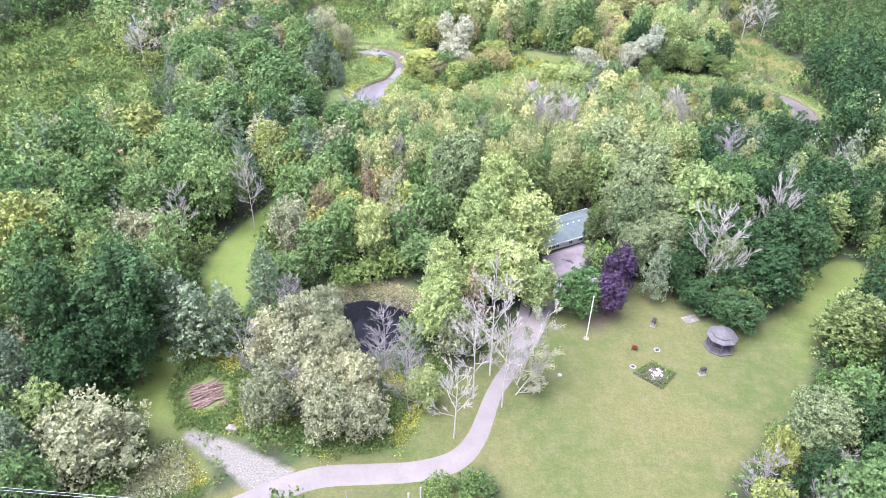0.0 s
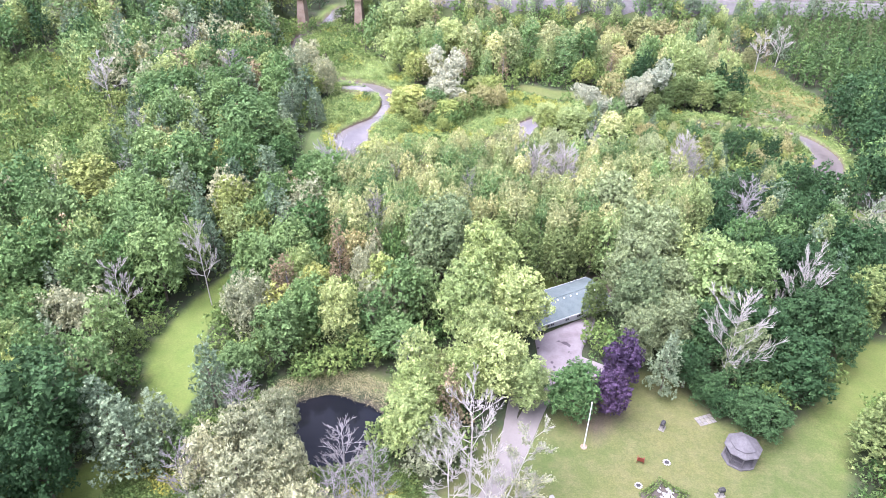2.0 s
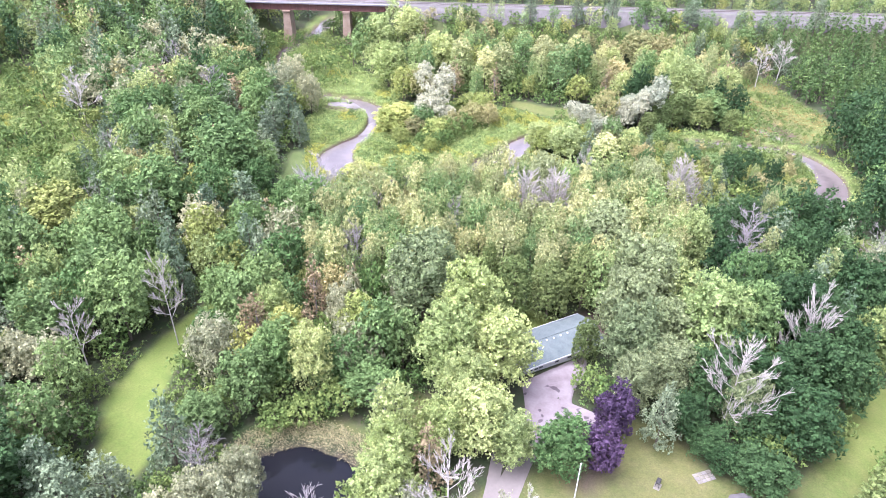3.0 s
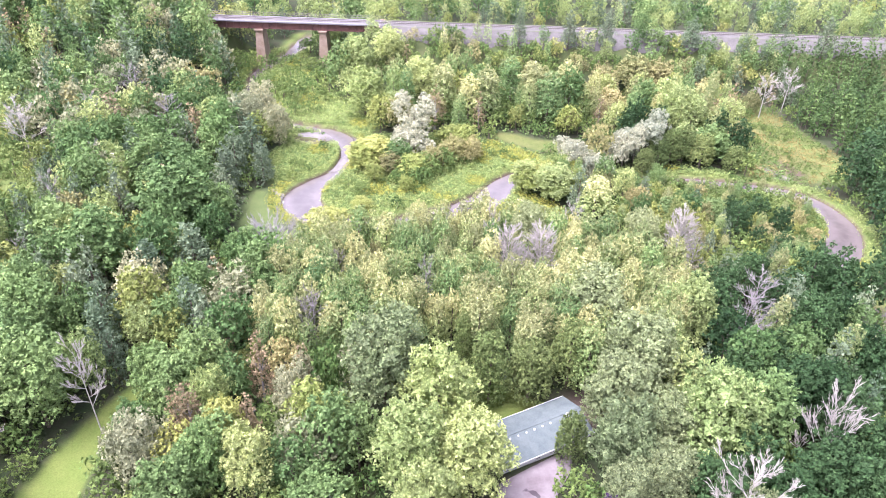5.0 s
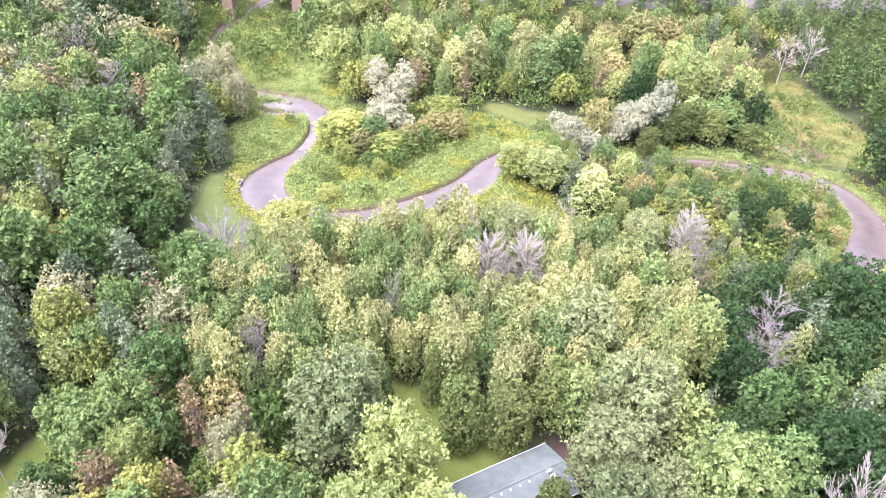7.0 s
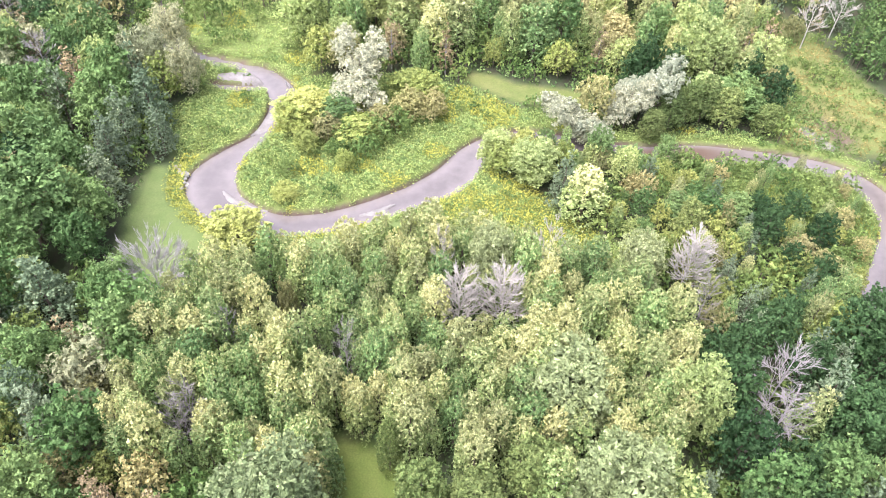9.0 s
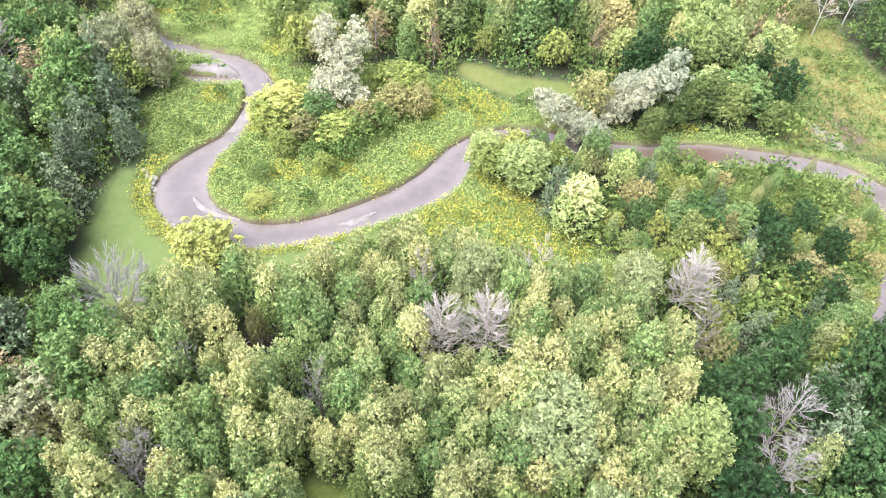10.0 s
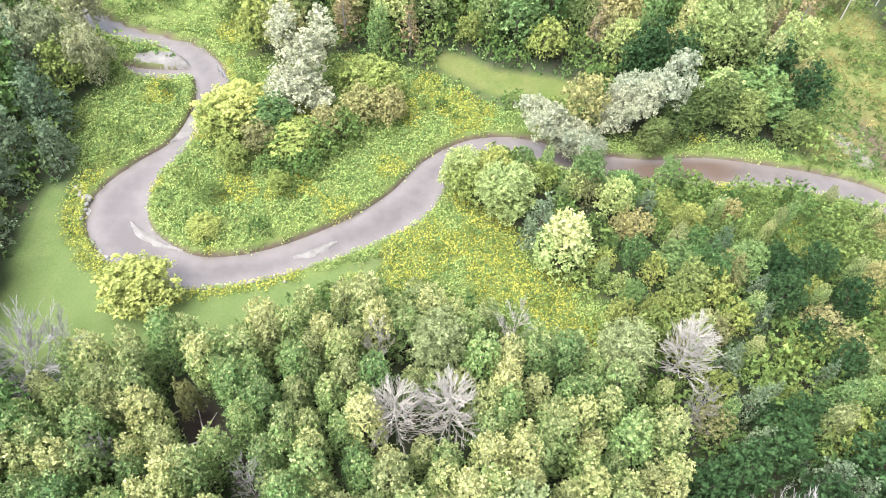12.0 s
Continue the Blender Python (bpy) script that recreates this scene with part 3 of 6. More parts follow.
def rock(bm, x, y, z, r, rng):
    vs = bmesh.ops.create_icosphere(bm, subdivisions=1, radius=r)["verts"]
    sx, sy, sz = rng.uniform(0.7, 1.3), rng.uniform(0.7, 1.3), rng.uniform(0.5, 0.9)
    for v in vs:
        k = rng.uniform(0.8, 1.15)
        v.co = Vector((v.co.x * sx * k + x, v.co.y * sy * k + y, v.co.z * sz * k + z))


# ------------------------------------------------------------------ trees
def sprays(pos, nrm, size, rng, aspect=0.6, along=None):
    """Small three-cornered leaf sprays as arrays of points and faces, flat to nrm or pointing along a direction."""
    n = len(pos)
    r = rng.normal(size=(n, 3))
    u = np.cross(nrm, r)
    u /= np.linalg.norm(u, axis=1)[:, None] + 1e-9
    w = np.cross(nrm, u)
    if along is not None:
        go = np.any(along != 0, axis=1)
        u[go] = along[go] / np.linalg.norm(along[go], axis=1)[:, None]
        t = np.cross(u[go], r[go])
        w[go] = t / (np.linalg.norm(t, axis=1)[:, None] + 1e-9)
    s = (size * rng.uniform(0.6, 1.4, n))[:, None]
    v = np.stack([pos - u * s * 0.45 - w * s * aspect * 0.5, pos + w * s * aspect * 0.6, pos + u * s * 0.55 - w * s * aspect * 0.2], 1)
    return v.reshape(-1, 3), np.arange(n * 3).reshape(n, 3)


def fitted(lobes, h, w):
    """The lobes stretched so that the crown is w wide and h high."""
    c = np.array([l[0] for l in lobes], float)
    r = np.array([l[1] for l in lobes], float)
    wide = np.mean([np.max(c[:, a] * s + r[:, a]) for a in (0, 1) for s in (-1, 1)])
    k, top = w / 2 / wide, np.max(c[:, 2] + r[:, 2])
    f = np.array([k, k, h / top])
    return c * f, r * f


def spread_out(p, count, rng):
    """Picks points that lie about evenly apart."""
    pick = [int(rng.integers(len(p)))]
    far = np.sum((p - p[pick[0]]) ** 2, 1)
    for _ in range(min(count, len(p)) - 1):
        k = int(np.argmax(far))
        pick.append(k)
        far = np.minimum(far, np.sum((p - p[k]) ** 2, 1))
    return np.array(pick)


def crown_arrays(lobes, h, w, clumps, per, size, seed, rise=0.5, loose=0.5, plump=0.66, shoots=0.3):
    """Leafy crown: clumps of sprays set over the outer skin of overlapping lobes (centre, radii), and broad inner
    boughs.

    Gives points, faces, each point's clump tone (lowered on inner boughs as painted shade) and its height in the crown."""
    rng = np.random.default_rng(seed)
    c, r = fitted(lobes, h * 0.97, w * 0.95)
    area = (r[:, 0] * r[:, 2]) ** 0.9

    def skin(count, lo, hi, sunk):
        pick = rng.choice(len(lobes), count, p=area / area.sum())
        d = rng.normal(size=(count, 3))
        d[:, 2] = np.where(d[:, 2] < -0.5, -d[:, 2], d[:, 2])
        d /= np.linalg.norm(d, axis=1)[:, None]
        p = c[pick] + d * r[pick] * rng.uniform(lo, hi, count)[:, None]
        buried = np.zeros(count, bool)
        for i in range(len(lobes)):
            buried |= (np.sum(((p - c[i]) / (r[i] * sunk)) ** 2, 1) < 1) & (pick != i)
        return p[~buried], d[~buried]

    p, d = skin(clumps * 9, 0.86, 1.02, 0.9)
    keep = spread_out(p, clumps, rng)
    p, d = p[keep], d[keep]
    gap = np.sqrt(np.partition(np.sum((p[:, None] - p[None]) ** 2, -1), 3, axis=1)[:, 1:4].mean(1))
    big = gap * plump * rng.uniform(0.75, 1.3, len(p))
    who = np.repeat(np.arange(len(p)), per)
    e = d[who] * 0.75 + np.array([0, 0, 0.35]) + rng.normal(size=(len(who), 3)) * 0.7
    e /= np.linalg.norm(e, axis=1)[:, None]
    q = p[who] + e * (big[who] * rng.uniform(0.3, 1.08, len(who)))[:, None]
    n = e * 0.9 + np.array([0, 0, rise]) + rng.normal(size=e.shape) * loose
    n /= np.linalg.norm(n, axis=1)[:, None]
    point = (e + np.array([0, 0, 0.5]) + rng.normal(size=e.shape) * 0.3) * (rng.random(len(e)) < shoots)[:, None]
    v, f = sprays(q, n, size * (1.12 + 0.3 * shoots), rng, 0.8 - 0.2 * shoots, point)
    broad = min(size * 2.4, 0.5 * float(np.mean(r[:, 0])))
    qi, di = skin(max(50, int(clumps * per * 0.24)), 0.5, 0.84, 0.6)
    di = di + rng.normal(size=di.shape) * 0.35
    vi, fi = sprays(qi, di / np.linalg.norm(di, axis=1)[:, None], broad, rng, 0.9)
    # inner boughs take only the darker tones: crown-interior shade put into colour
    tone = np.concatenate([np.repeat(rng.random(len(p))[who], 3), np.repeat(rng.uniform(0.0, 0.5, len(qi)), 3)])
    v = np.vstack([v, vi])
    return v, np.vstack([f, fi + len(f) * 3]), tone, np.clip(v[:, 2] / h, 0, 1)


def dome(rng, n, low=-0.45):
    """Directions spread evenly over a ball's upper part."""
    out = []
    for i in range(n):
        z = low + (0.97 - low) * (i + rng.uniform(0.2, 0.8)) / n
        a = i * 2.4 + rng.uniform(-0.35, 0.35)
        q = math.sqrt(max(0.0, 1 - z * z))
        out.append((math.cos(a) * q, math.sin(a) * q, z))
    return out


def maple_lobes(rng, h, w, n=13):
    """Broad crown of leafy shelves round a middle mass."""
    out = [((0, 0, h * 0.44), (w * 0.33, w * 0.33, h * 0.36))]
    for x, y, z in dome(rng, n, -0.55):
        k = w * rng.uniform(0.13, 0.20)
        q = rng.uniform(0.85, 1.15)
        out.append(((x * w * 0.33 * q, y * w * 0.33 * q, h * (0.50 + 0.37 * z * q)), (k, k, k * rng.uniform(1.0, 1.5))))
    return out


def willow_lobes(rng, h, w, n=10):
    """Billowing upright plumes of uneven height."""
    out = [((0, 0, h * 0.38), (w * 0.28, w * 0.28, h * 0.32))]
    for x, y, z in dome(rng, n, -0.45):
        k = w * rng.uniform(0.12, 0.20)
        q = rng.uniform(0.78, 1.18)
        out.append(((x * w * 0.33 * q, y * w * 0.33 * q, h * (0.47 + 0.36 * z * q)), (k, k, k * rng.uniform(1.1, 1.7))))
    return out


def plume_lobes(rng, h, w, n=20):
    """Wind-leaned willow: slim plumes that all lean and fan out one way."""
    out = [((-w * 0.14, 0, h * 0.34), (w * 0.20, w * 0.20, h * 0.26))]
    for i in range(n):
        t = (i + 0.5) / n
        k = w * rng.uniform(0.065, 0.115)
        x = w * (-0.36 + 0.76 * t) + rng.uniform(-0.05, 0.05) * w
        y = rng.uniform(-0.26, 0.26) * w
        out.append(((x, y, h * (0.30 + 0.46 * t + rng.uniform(-0.10, 0.14))), (k * 1.5, k, k * rng.uniform(1.2, 2.0))))
    return out


def cedar_lobes(rng, h, w, n=6):
    """Dense blunt column with a rounded, slightly uneven head."""
    out = [((0, 0, h * 0.36), (w * 0.43, w * 0.43, h * 0.44)), ((w * rng.uniform(-0.04, 0.04), w * rng.uniform(-0.04, 0.04), h * 0.62), (w * 0.33, w * 0.33, h * 0.35))]
    for i in range(n):
        a = i * 2.4 + rng.uniform(-0.4, 0.4)
        t = i / max(1, n - 1)
        k = w * rng.uniform(0.13, 0.20)
        q = w * (0.33 - 0.14 * t) * rng.uniform(0.9, 1.15)
        out.append(((math.cos(a) * q, math.sin(a) * q, h * (0.40 + 0.40 * t)), (k, k, k * rng.uniform(1.4, 2.2))))
    return out


def cone_lobes(rng, h, w, n=24, blunt=0.75):
    """Tapering conifer: a slim core with many short boughs in loose tiers."""
    out = [((0, 0, h * 0.36), (w * 0.28, w * 0.28, h * 0.32)), ((0, 0, h * 0.62), (w * 0.15, w * 0.15, h * 0.30))]
    for i in range(n):
        t = (i + rng.uniform(0, 0.8)) / n
        q = (1 - t) ** blunt * w * 0.40 * rng.uniform(0.8, 1.15)
        a = i * 2.4 + rng.uniform(-0.3, 0.3)
        k = w * (0.06 + 0.085 * (1 - t)) * rng.uniform(0.8, 1.2)
        out.append(((math.cos(a) * q, math.sin(a) * q, h * (0.10 + 0.86 * t)), (k, k, k * 0.7)))
    return out


def shrub_lobes(rng, h, w):
    return [((math.cos(i * 2.4) * w * 0.26, math.sin(i * 2.4) * w * 0.26, h * rng.uniform(0.35, 0.62)), (w * 0.24, w * 0.24, h * rng.uniform(0.25, 0.4))) for i in range(6)] + \
        [((0, 0, h * 0.5), (w * 0.3, w * 0.3, h * 0.42))]


# kind: height, width, lobes, clumps, sprays in a clump, spray size, rise, loose, leaf material, bark
KINDS = {
    "maple": (13.0, 8.0, maple_lobes, 120, 26, 0.34, 0.7, 0.45, "maple", BARK),
    "oak": (13.0, 8.0, maple_lobes, 120, 26, 0.33, 0.6, 0.5, "oak", BARK),
    "arborvitae": (11.0, 5.0, cedar_lobes, 150, 20, 0.26, 0.4, 0.5, "arborvitae", BARK),
    "willow": (10.0, 8.0, willow_lobes, 150, 28, 0.26, 0.2, 0.7, "willow", BARK),
    "cedar": (12.5, 4.6, cedar_lobes, 130, 19, 0.26, 0.4, 0.7, "cedar", BARK),
    "pine": (12.0, 6.0, cone_lobes, 110, 20, 0.29, 0.3, 0.5, "pine", BARK),
    "cottonwood": (14.0, 8.5, lambda r, h, w: maple_lobes(r, h, w, 18), 170, 28, 0.30, 0.4, 0.75, "cottonwood", BARK),
    "yellow": (9.0, 7.0, maple_lobes, 100, 24, 0.30, 0.5, 0.5, "yellow", BARK),
    "amber": (9.0, 7.0, maple_lobes, 100, 24, 0.30, 0.5, 0.5, "amber", BARK),
    "rusty": (12.0, 4.5, cone_lobes, 80, 18, 0.26, 0.3, 0.6, "rusty", GREY),
    "purple": (8.0, 5.2, willow_lobes, 110, 24, 0.28, 0.5, 0.6, "purple", BARK),
    "poplar": (15.0, 8.5, lambda r, h, w: maple_lobes(r, h, w, 18), 190, 30, 0.28, 0.3, 0.8, "poplar", BARK),
    "silver": (10.0, 8.0, plume_lobes, 170, 46, 0.21, 0.3, 0.7, "silver", BARK),
    "shrub": (4.0, 4.5, shrub_lobes, 40, 18, 0.28, 0.5, 0.6, "shrub", BARK),
    "spruce": (12.0, 4.6, cone_lobes, 90, 18, 0.30, 0.4, 0.4, "spruce", BARK),
}
# share of the sprays that stand out as upright shoots
SHOOTS = {"maple": 0.5, "oak": 0.4, "cedar": 0.7, "poplar": 0.6, "cottonwood": 0.6, "willow": 0.6, "silver": 0.6, "pine": 0.6, "arborvitae": 0.6, "spruce": 0.5, "rusty": 0.6}
LABELS = {
    "maple": ("maple_tree", "broad green maple tree with a layered crown"),
    "oak": ("oak_tree", "broad dark green oak tree with a dense crown"),
    "arborvitae": ("arborvitae_tree", "dense olive-green arborvitae tree rounded to the ground"),
    "willow": ("willow_tree", "billowing grey-green willow tree with soft clumps"),
    "cedar": ("cedar_tree", "dense columnar cedar tree with olive sprays"),
    "pine": ("pine_tree", "blue-green pine tree with loose tiers"),
    "cottonwood": ("cottonwood_tree", "tall pale green cottonwood tree in full leaf"),
    "yellow": ("yellowing_tree", "small broadleaf tree turning yellow-green"),
    "amber": ("amber_tree", "small broadleaf tree turning beige and amber"),
    "rusty": ("rusty_conifer", "sparse conifer with browning rusty needles"),
    "purple": ("purple_tree", "dark purple-leaved ornamental tree beside the lawn"),
    "poplar": ("poplar_tree", "tall silvery-green poplar tree with fluttering leaves"),
    "silver": ("silver_willow", "leaning silvery white willow tree by the creek"),
    "shrub": ("shrub", "low rounded leafy green shrub"),
    "spruce": ("spruce_tree", "dark green pointed spruce tree in a plantation"),
}


def trunk_bmesh(h, w, seed, bare=0.35, thick=1.0):
    rng = random.Random(seed)
    bm = bmesh.new()
    r = h * 0.013 * thick
    rod(bm, (0, 0, -0.6), (0, 0, h * bare), r * 1.25, r, 7)
    rod(bm, (0, 0, h * bare), (w * 0.02, 0, h * 0.75), r, r * 0.45, 6)
    for i in range(4):
        a = i * 1.7 + rng.random()
        z = h * rng.uniform(bare, 0.55)
        rod(bm, (0, 0, z), (math.cos(a) * w * 0.26, math.sin(a) * w * 0.26, z + h * 0.16), r * 0.55, r * 0.2, 5)
    return bm


def crown_mesh(name, kind, seed, share=1.0):
    h, w, lobes, clumps, per, size, rise, loose, leaf, bark = KINDS[kind]
    lobe = lobes(random.Random(seed), h, w)
    v, f, tone, top = crown_arrays(lobe, h, w, int(clumps * share ** 0.6), int(per * share ** 0.4), size / share ** 0.35, seed, rise, loose, shoots=SHOOTS.get(kind, 0.3))
    me = bpy.data.meshes.new(name)
    quick(me, v, f)
    me.materials.append(LEAF[leaf])
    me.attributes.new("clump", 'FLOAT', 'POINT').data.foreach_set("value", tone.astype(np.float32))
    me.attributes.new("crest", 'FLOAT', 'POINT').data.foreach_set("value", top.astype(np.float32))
    return me


def tree_model(kind, seed, share=1.0):
    """One tree of a kind: trunk and crown under an empty at its foot."""
    h, w = KINDS[kind][:2]
    name, label = LABELS[kind]
    root = thing(name, Matrix(), label, "shrub" if kind == "shrub" else "tree")
    part("trunk", trunk_bmesh(h, w, seed, 0.1 if kind == "shrub" else 0.35), KINDS[kind][9], root)
    crown = new("crown", crown_mesh("crown", kind, seed, share))
    crown.parent = root
    return root


def limb_tree(seed, h, w, levels, spread, thick, clear=0.4, boughs=12, fine=0.021):
    """Bare tree: trunk and branching limbs (first mesh), fine twigs (second)."""
    rng = random.Random(seed)
    wood, twig = ([], []), ([], [])

    def cone(store, a, b, r0, r1, n):
        vs, fs = store
        d = (b - a).normalized()
        u = d.orthogonal().normalized()
        s = d.cross(u)
        base = len(vs)
        for p, r in ((a, r0), (b, r1)):
            for k in range(n):
                g = 2 * math.pi * k / n
                vs.append(p + (u * math.cos(g) + s * math.sin(g)) * r)
        for k in range(n):
            i, j = base + k, base + (k + 1) % n
            fs.append((i, j, j + n))
            fs.append((i, j + n, i + n))

    def grow(a, d, length, r, level):
        bend = Vector((rng.uniform(-1, 1), rng.uniform(-1, 1), rng.uniform(-0.2, 0.5))) * 0.25
        mid = a + d * length * 0.5
        d2 = (d + bend).normalized()
        b = mid + d2 * length * 0.5
        store = wood if level > 1 else twig
        r = max(r, fine)
        if level == 0:
            cone(store, a, b, r, r * 0.6, 3)
            return
        n = 5 if level > 2 else 3
        cone(store, a, mid, r, r * 0.78, n)
        cone(store, mid, b, r * 0.78, r * 0.5, n)
        for i in range(4 if level > 1 else 5):
            t = rng.uniform(0.2, 1.0)
            p = a + d * length * t if t < 0.5 else mid + d2 * length * (t - 0.5)
            side = Vector((rng.uniform(-1, 1), rng.uniform(-1, 1), rng.uniform(-0.15, 0.6))).normalized()
            grow(p, (d2 * (1 - spread) + side * spread).normalized(), length * rng.uniform(0.42, 0.66), r * 0.48, level - 1)

    r = h * 0.014 * thick
    top = Vector((rng.uniform(-0.03, 0.03) * h, rng.uniform(-0.03, 0.03) * h, h * 0.97))
    foot = Vector((0, 0, -0.6))
    knee = foot.lerp(top, clear)
    cone(wood, foot, knee, r * 1.3, r, 7)
    cone(wood, knee, foot.lerp(top, 0.75), r, r * 0.5, 6)
    cone(wood, foot.lerp(top, 0.75), top, r * 0.5, r * 0.12, 4)
    for i in range(boughs):
        t = clear + (0.97 - clear) * i / boughs
        a = i * 2.4 + rng.uniform(-0.4, 0.4)
        d = Vector((math.cos(a), math.sin(a), rng.uniform(0.35, 1.0))).normalized()
        grow(foot.lerp(top, t), d, w * 0.40 * (1.2 - 0.6 * i / boughs), r * 0.45 * (1.1 - 0.6 * i / boughs), levels)
    return wood, twig


def bare_model(name, label, seed, h, w, levels, spread, thick, mat, clear=0.4, boughs=12, fine=0.021):
    root = thing(name, Matrix(), label, "tree")
    for nm, store in zip(("trunk", "bare_crown"), limb_tree(seed, h, w, levels, spread, thick, clear, boughs, fine)):
        me = bpy.data.meshes.new(nm)
        quick(me, [tuple(v) for v in store[0]], store[1])
        me.materials.append(mat)
        ob = new(nm, me)
        ob.parent = root
        if nm == "bare_crown":
            tagged(ob, kind="stuff")
    return root


MODELS = {k: [tree_model(k, 11 * i + len(k)) for i in range(4 if k == "maple" else 2)] for k in KINDS}
LIGHTER = {k: [tree_model(k, 90 + 11 * i + len(k), 0.8 if k == "cedar" else 0.36 if k == "cottonwood" else 0.46) for i in range(4 if k in ("maple", "cedar") else 2)] for k in KINDS if k not in ("purple", "silver", "poplar", "arborvitae")}
MODELS["dead"] = [bare_model("dead_tree", "standing dead tree with bleached bare branches", s, 13.0, 7.0, 3, 0.34, 0.62, PALE, 0.36, 12, 0.024) for s in (3, 8, 21)]
MODELS["twiggy"] = [bare_model("bare_tree", "leafless grey-brown tree with fine twigs", s, 12.0, 6.5, 2, 0.34, 0.55, GREY, 0.08, 30) for s in (5, 9)]
LIGHTER["twiggy"] = [bare_model("bare_tree", "leafless grey-brown tree with fine twigs", s, 12.0, 6.5, 2, 0.36, 0.55, GREY, 0.08, 18, 0.026) for s in (6, 10)]
MODELS["spreading"] = [bare_model("dead_tree", "spreading bare tree with a fan of pale fine branches", s, 11.0, 9.0, 3, 0.34, 0.36, PALE, 0.2, 14, 0.026) for s in (13, 14)]
MODELS["fan"] = [bare_model("dead_tree", "leafless tree with a wide fan of fine grey branches", 17, 8.5, 11.0, 3, 0.26, 0.4, ASHEN, 0.06, 34, 0.024)]
MODELS["whisk"] = [bare_model("dead_tree", "dead tree with a rounded whisk of pale twigs", s, 11.5, 7.0, 2, 0.30, 0.6, PALE, 0.35, 60, 0.034) for s in (19, 23)]
SIZE = {k: KINDS[k][:2] for k in KINDS}
SIZE["dead"], SIZE["spreading"], SIZE["twiggy"] = (13.0, 7.0), (11.0, 9.0), (12.0, 6.5)
SIZE["fan"], SIZE["whisk"] = (11.5, 11.0), (12.5, 7.0)
USED = set()
PLACED = []
turner = random.Random(4)


def plant(kind, x, y, h, w, group="", light=False):
    """Sets a tree of that height and crown width on the ground."""
    bag = LIGHTER[kind] if light and kind in LIGHTER else MODELS[kind]
    src = bag[turner.randrange(len(bag))]
    h0, w0 = SIZE[kind]
    m = at_ground(x, y, turner.uniform(0, 360))
    if src.name not in USED:
        USED.add(src.name)
        ob = src
        ob.matrix_basis = m
    else:
        ob = copy_thing(src, m)
    k = w / w0
    ob.scale = (k, k, h / h0)
    if group:
        ob["group"] = group
    PLACED.append((x, y, w * (0.8 if kind == "spreading" and x < 0 else 0.32 if kind == "spreading" else 0.5)))
    return ob


# single trees: x, y, height, crown width
POPLAR_A = [(3.3, 108.3, 17.5, 10.6), (24.0, 142.6, 13.4, 6), (42.8, 143.2, 12.4, 6), (43.6, 89.6, 10, 6), (44.5, 56.3, 11, 7.7), (31.7, 123.3, 14, 9.6), (35.5, 112.2, 16, 10.1), (32.0, 105.1, 15, 8.6), (31.4, 98.0, 14, 7.8), (30.8, 92.8, 10, 5.6), (36.5, 101, 13, 7), (35.6, 94.6, 11, 6.4)]
OAK_A = [
    (44.4, 87.6, 7.5, 6), (49.6, 86.2, 10.5, 9.2), (53.6, 95, 12, 8.5), (40.6, 92.6, 11, 7.4), (36.4, 88.2, 7.5, 5.6), (38.6, 85.8, 5, 5), (47.4, 92.6, 11, 7), (43.4, 80.6, 6, 7), (40.0, 83.6, 4, 4.2), (57.5, 92.5, 11, 6.5), (59.5, 97.5, 12, 6.5), (-41, 73.3, 16, 11.5), (-49.3, 70.3, 16, 8.6), (-37.8, 66.3, 13, 7), (-43.5, 60.3, 13, 7.3), (61, 66.5, 10, 6.4), (50.2, 56, 11, 6.4), (42.5, 49.8, 9, 6.1), (56.7, 107.4, 13, 7.7), (62.3, 121.3, 13, 7.5),
]
ARBORVITAE_A = [
    (51.9, 153.6, 9, 4.6), (56.8, 75.6, 10.5, 7.8), (63.8, 100.5, 12, 6.6), (55.4, 182.2, 8, 4.4), (58.4, 184, 9, 4.6), (61.6, 185.4, 9, 4.8), (65, 183.6, 8, 5), (68.8, 186.6, 8, 4.6), (51.8, 179.6, 6, 4.2), (71.5, 182.5, 6, 4.2), (16.9, 112.2, 12, 5.5), (22.1, 112.1, 11, 5.5), (27.7, 115, 12, 5.6), (13.3, 117.9, 10, 2.7), (26.3, 102.0, 8.5, 3.8),
]
SPREADING_A = [(41.4, 88.6, 15.5, 9.0), (54.4, 99, 15, 7.0)]
SILVER_A = [(3.0, 186.0, 12.5, 11.5, 98), (38.6, 179.2, 10, 9.2, 195), (42.2, 178.2, 7, 6.6, 240), (48.0, 182.2, 9.5, 7.4, 20), (51.0, 185.2, 12, 9.4, -10)]
WILLOW_A = [
    (-37.2, 52.2, 11, 11),
    (-15.6, 77.2, 9.5, 5.4), (-18.6, 72.8, 10.5, 6.6), (-21.8, 69.8, 9.5, 6.4),
    (-14.6, 72.2, 10.5, 6.2), (-12.6, 67.6, 10, 5.8), (-17.2, 66.6, 10.5, 7.6), (-9.8, 63.4, 9, 6.6), (-14.4, 62.4, 9, 6.6), (-19.8, 60.4, 9, 6.8),
    (-12.2, 58.2, 9, 6.6), (-8.0, 58.2, 8, 6),
    (-33.2, 199.3, 11, 7.8), (-33.6, 187.8, 12, 8), (-26.6, 186.8, 10, 6.4), (-23.2, 96.3, 11, 7.2), (-7.6, 106.4, 11, 6),
]
MAPLE_A = [
    (20.7, 82.7, 8.5, 7),
    (-58.5, 101.5, 13, 8.4), (-47, 100.4, 13, 8.3), (-38.8, 104.5, 15, 9), (-47, 119.3, 14, 9.4), (-22.5, 106.3, 12, 7.7),
]
